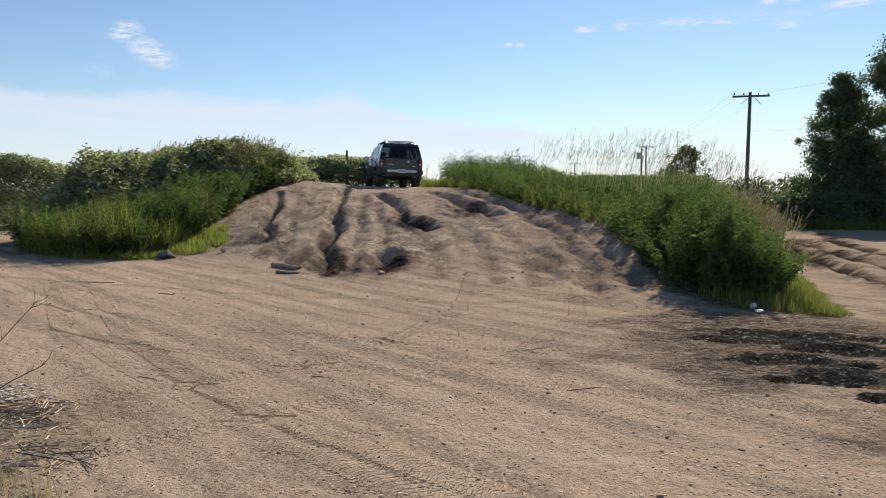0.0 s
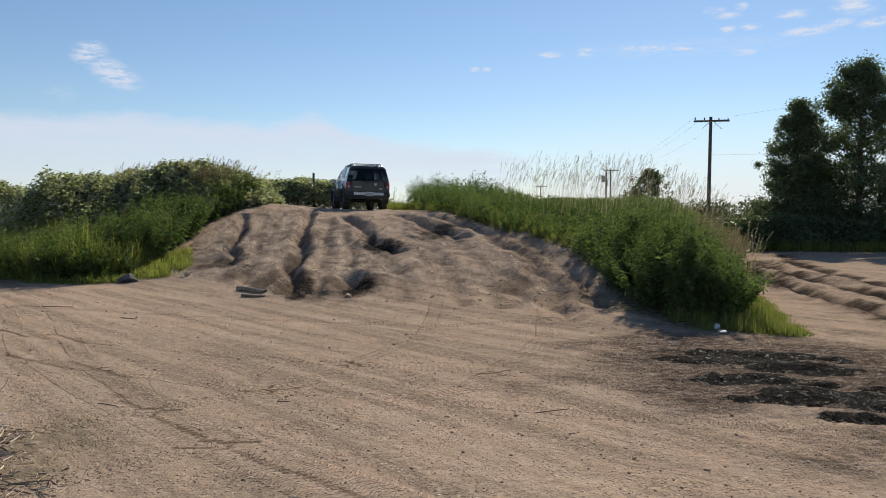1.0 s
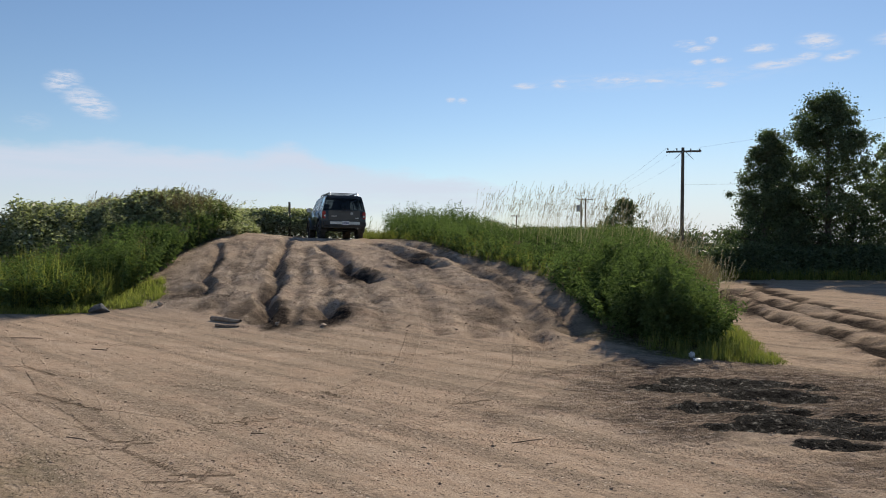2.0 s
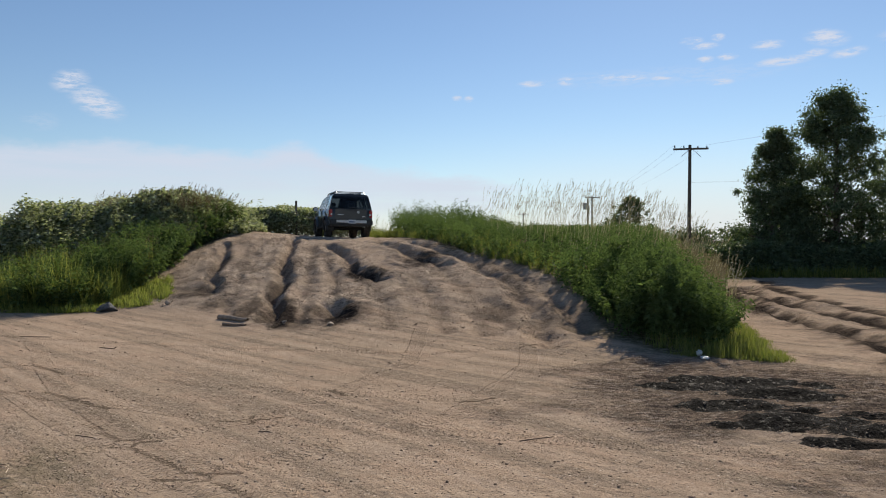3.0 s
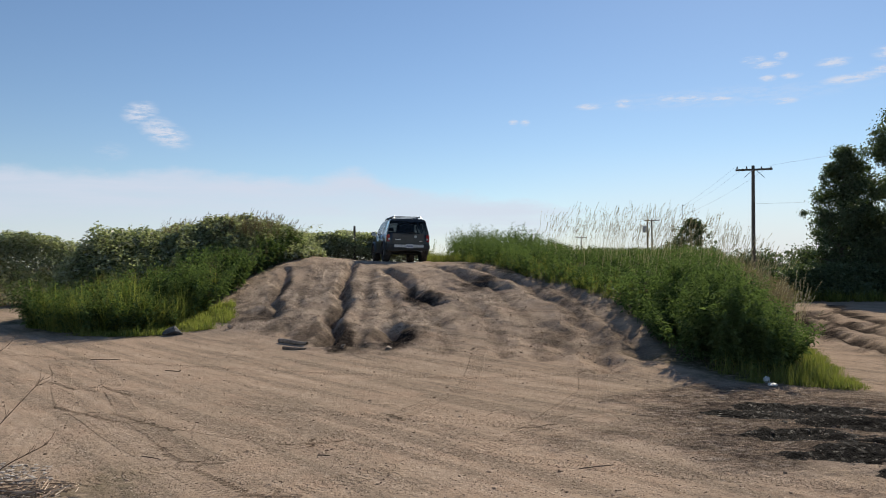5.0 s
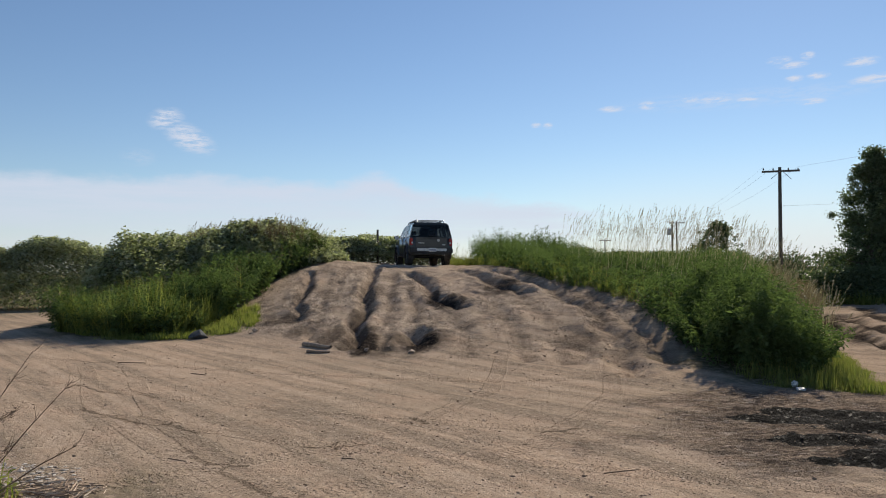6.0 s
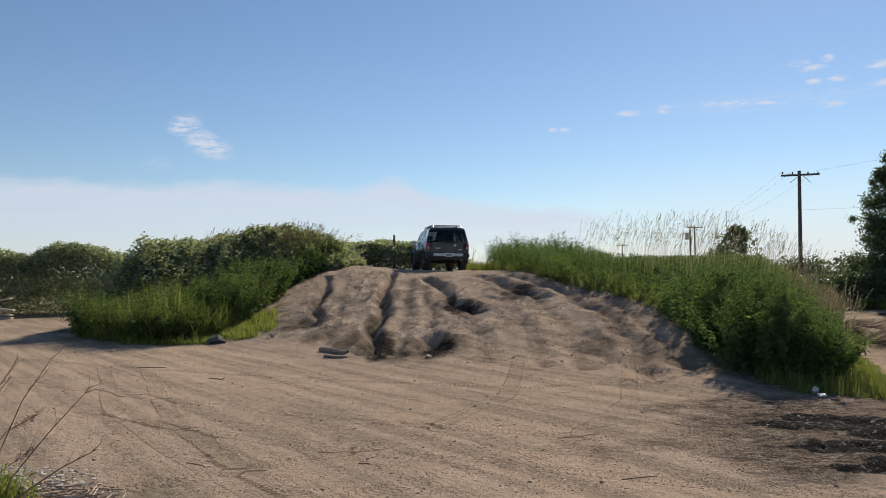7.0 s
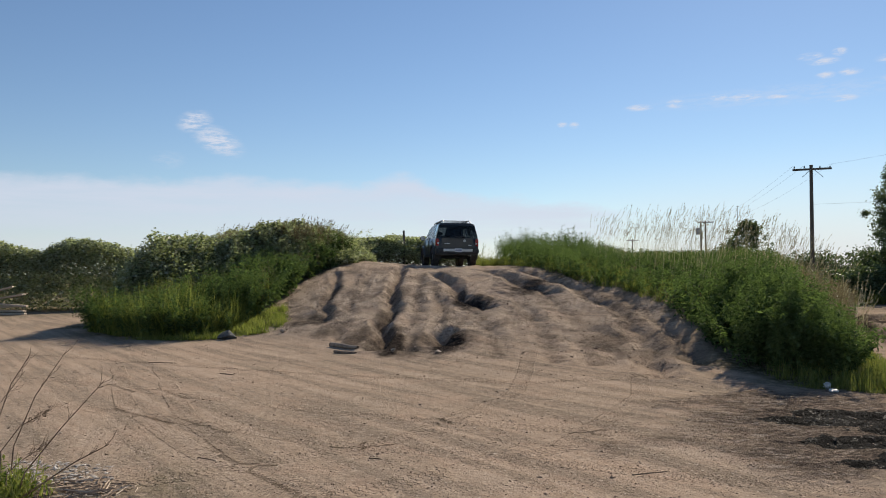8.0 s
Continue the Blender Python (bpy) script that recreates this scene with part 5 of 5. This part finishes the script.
# sticks lying on the yard
for (ax, ay), (bx, by), r in (((-2.9, 7.15), (-2.68, 7.04), 0.008), ((-4.86, 12.98), (-4.55, 12.8), 0.014), ((1.1, 6.62), (1.42, 6.75), 0.009), ((-1.25, 7.16), (-1.13, 7.12), 0.010), ((-6.9, 14.6), (-6.3, 14.5), 0.015), ((-2.9, 5.05), (-2.4, 4.86), 0.007)):
    r, mx, my = r * 0.6, (ax + bx) / 2, (ay + by) / 2 + 0.01
    limb("stick", [(ax, ay, ground_z(ax, ay) + r * 0.6), (mx, my, ground_z(mx, my) + r * 0.8), (bx, by, ground_z(bx, by) + r * 0.6)], r, r * 0.6, TWIG, "dry brown stick lying on the dirt", "stick", "sticks on the yard")


def rock(name, x, y, size, mat, label, seed, sink=0.25, turn=0.0):
    bm = bmesh.new()
    bmesh.ops.create_icosphere(bm, subdivisions=3, radius=1)
    r = random.Random(seed)
    cuts = [(Vector((r.uniform(-1, 1), r.uniform(-1, 1), r.uniform(-1, 1))).normalized(), r.uniform(0.40, 0.62)) for _ in range(14)]
    for q in bm.verts:
        for n, d in cuts:
            over = q.co.dot(n) - d
            if over > 0:
                q.co -= n * over
        q.co += q.co.normalized() * (noise.noise(q.co * 3.0 + Vector((seed, 0, 0))) * 0.02)
        q.co = Vector((q.co.x * size[0], q.co.y * size[1], q.co.z * size[2]))
    me = bpy.data.meshes.new(name)
    bm.to_mesh(me)
    bm.free()
    me.materials.append(mat)
    ob = tagged(new(name, me), label, "stone")
    ob.matrix_basis = pose(x, y, ground_z(x, y) + size[2] * (0.75 - sink), 4, -6, turn)
    return ob


rock("stone_block", -6.9, 18.95, (0.36, 0.24, 0.17), STONE, "dark grey broken stone block at the edge of the grass", 3, 0.25, -20)
rock("stone", -5.6, 19.4, (0.12, 0.10, 0.09), CLOD, "small pale stone on the flank of the mound", 5)
rock("stone", -2.2, 15.6, (0.08, 0.06, 0.05), CLOD, "small brown stone at the foot of the mound", 8)
rock("stone", -1.25, 15.2, (0.09, 0.07, 0.06), CLOD, "small brown stone at the foot of the mound", 9)
limb("driftwood", [(-3.75, 16.75, ground_z(-3.75, 16.75) + 0.04), (-3.45, 16.45, ground_z(-3.45, 16.45) + 0.045), (-3.15, 16.1, ground_z(-3.15, 16.1) + 0.035), (-3.0, 15.95, ground_z(-3.0, 15.95) + 0.025)], 0.06, 0.035,
     plain_mat("bleached_wood", (0.24, 0.18, 0.13), (0.36, 0.28, 0.21), 0.9, scale=9, lift=0.01), "short weathered log lying at the foot of the mound", "log")
limb("driftwood", [(-3.45, 15.75, ground_z(-3.45, 15.75) + 0.03), (-3.2, 15.6, ground_z(-3.2, 15.6) + 0.02), (-2.95, 15.5, ground_z(-2.95, 15.5) + 0.01)], 0.04, 0.025, TWIG, "thin piece of weathered wood lying on the dirt", "log")

# litter at the foot of the bank
PAPER = plain_mat("dirty_white_plastic", (0.50, 0.48, 0.44), (0.68, 0.66, 0.62), 0.6, scale=15)


def crumpled(name, x, y, sx, sy, sz, label, seed):
    bm = bmesh.new()
    bmesh.ops.create_icosphere(bm, subdivisions=3, radius=1)
    for q in bm.verts:
        d = 1 + 0.35 * noise.noise(q.co * 2.2 + Vector((seed, 0, 0))) + 0.18 * noise.noise(q.co * 6 + Vector((0, seed, 0)))
        q.co = Vector((q.co.x * sx * d, q.co.y * sy * d, q.co.z * sz * d))
    me = bpy.data.meshes.new(name)
    bm.to_mesh(me)
    bm.free()
    me.materials.append(PAPER)
    ob = tagged(new(name, me), label, "litter")
    ob.matrix_basis = pose(x, y, ground_z(x, y) + sz * 0.7, 0, 0, seed * 40)
    return ob


crumpled("plastic_bag", 4.58, 10.95, 0.11, 0.06, 0.022, "crumpled white plastic bag at the foot of the bank", 2)
crumpled("paper_cup", 4.62, 11.25, 0.05, 0.04, 0.05, "crushed white paper cup in the grass", 5)

# the dry plant that stands beside the camera's view
dock = tagged(new("dry_weed"), "dry brown branching weed with seed clusters and green shoots", "dead weed")
dock.location = (-3.82, 5.75, ground_z(-3.82, 5.75))
STEMS = [
    ([(0.02, 0, 0), (0.10, 0.0, 0.22), (0.36, 0.05, 0.55), (0.72, 0.05, 0.93)], 0.007),
    ([(0.04, 0, 0), (0.22, 0, 0.12), (0.50, 0, 0.30), (0.78, 0, 0.44)], 0.008),
    ([(-0.10, 0.1, 0), (-0.06, 0.1, 0.40), (0.12, 0.1, 0.80), (0.38, 0.1, 1.16)], 0.006),
    ([(-0.12, 0, 0), (-0.10, 0, 0.38), (0.06, 0, 0.58), (0.30, 0, 0.70)], 0.006),
    ([(0.0, -0.1, 0), (0.02, -0.1, 0.24), (0.14, -0.1, 0.34), (0.33, -0.1, 0.46)], 0.005),
    ([(-0.22, 0.05, 0), (-0.20, 0.05, 0.5), (-0.05, 0.05, 0.9), (0.10, 0.05, 1.12)], 0.006),
    ([(-0.2, -0.1, 0), (-0.18, -0.1, 0.4), (-0.06, -0.1, 0.75), (0.16, -0.1, 1.02)], 0.005),
]
stem_rng = random.Random(4)
for pts, r in STEMS:
    bits = [tube([Vector(pts[0]).lerp(Vector(pts[1]), k / 3) for k in range(3)] + [Vector(q) for q in pts[1:]], [r, r, r * 0.9, r * 0.85, r * 0.6, r * 0.25], 6)]
    for k in range(9):
        a = Vector(pts[2]).lerp(Vector(pts[3]), stem_rng.random())
        e = a + Vector((stem_rng.uniform(0.0, 0.12), stem_rng.uniform(-0.05, 0.05), stem_rng.uniform(0.03, 0.13)))
        bits.append(tube([a, a.lerp(e, 0.5) + Vector((0.008, 0, -0.006)), e], [r * 0.35, r * 0.25, r * 0.12], 4))
    st = new("stem", mesh_from("stem", *merged(*bits), TWIG, True))
    st.parent = dock
seed_at = []
for pts in (STEMS[3][0], STEMS[4][0]):
    for k in range(160):
        c = Vector(pts[2]).lerp(Vector(pts[3]), 0.3 + 0.75 * stem_rng.random())
        seed_at.append(c + Vector((stem_rng.gauss(0, 0.016), stem_rng.gauss(0, 0.016), stem_rng.gauss(0, 0.02))))
seed_at = np.array([tuple(q) for q in seed_at])
sd = new("seed_head", mesh_from("seed_head", *leaf_quads(seed_at, RNG.rand(len(seed_at)) * 6.28, RNG.rand(len(seed_at)) * 2 - 1, 0.014 + 0 * seed_at[:, 0], 0.006), TWIG))
sd.parent = dock
tagged(sd, kind="stuff")
sp = np.column_stack([-0.05 + 0.12 * RNG.randn(60), 0.08 * RNG.randn(60), np.zeros(60)])
sh = new("green_growth", mesh_from("green_growth", *merged(tufts(sp, 0.16 + 0.2 * RNG.rand(60), 5, 0.006, 0.8), weeds(sp[:24], 0.12 + 0.2 * RNG.rand(24), 14, 0.07)), GRASS))
sh.parent = dock
tagged(sh, "fresh green shoots at the base", kind="stuff")

# planks dumped at the far edge of the yard
BOARD = plain_mat("bleached_board", (0.42, 0.33, 0.25), (0.58, 0.48, 0.38), 0.8, scale=4, lift=0.006, stretch=(0.4, 4, 4))
for k, (dx, dy, dz, length, turn, tip) in enumerate(((0, 0, 0.05, 3.0, 4, 0), (0.1, 0.2, 0.20, 2.8, -6, 1), (-0.2, 0.1, 0.34, 3.1, 3, -2), (0.3, -0.1, 0.50, 2.6, 9, 5), (0.1, 0.3, 0.72, 2.7, -8, -8), (-0.3, -0.2, 0.92, 2.6, 14, -15))):
    bm = box(length, 0.24, 0.07, bevel=0.008)
    me = bpy.data.meshes.new("plank")
    bm.to_mesh(me)
    bm.free()
    me.materials.append(BOARD)
    ob = tagged(new("plank", me), "weathered pale plank in a dumped pile", "plank", "planks in the pile")
    ob.matrix_basis = pose(-22.4 + dx, 32.2 + dy, ground_z(-22.4, 32.2) + dz, 0, tip, turn)

# posts on the crest
for px, py, top, r in ((-4.58, 36.6, 3.68, 0.06),):
    g = ground_z(px, py)
    bm = cone(r, r * 0.85, (0, 0, -0.2), (0, 0, top - g), 8)
    bmesh.ops.bevel(bm, geom=[e for e in bm.edges if all(q.co.z > 0.5 for q in e.verts)], offset=r * 0.3, segments=1, affect="EDGES")
    me = bpy.data.meshes.new("post")
    bm.to_mesh(me)
    bm.free()
    me.materials.append(POLE_WOOD)
    ob = tagged(new("post", me), "old dark wooden post among the brambles", "post", "posts on the crest")
    ob.location = (px, py, g)
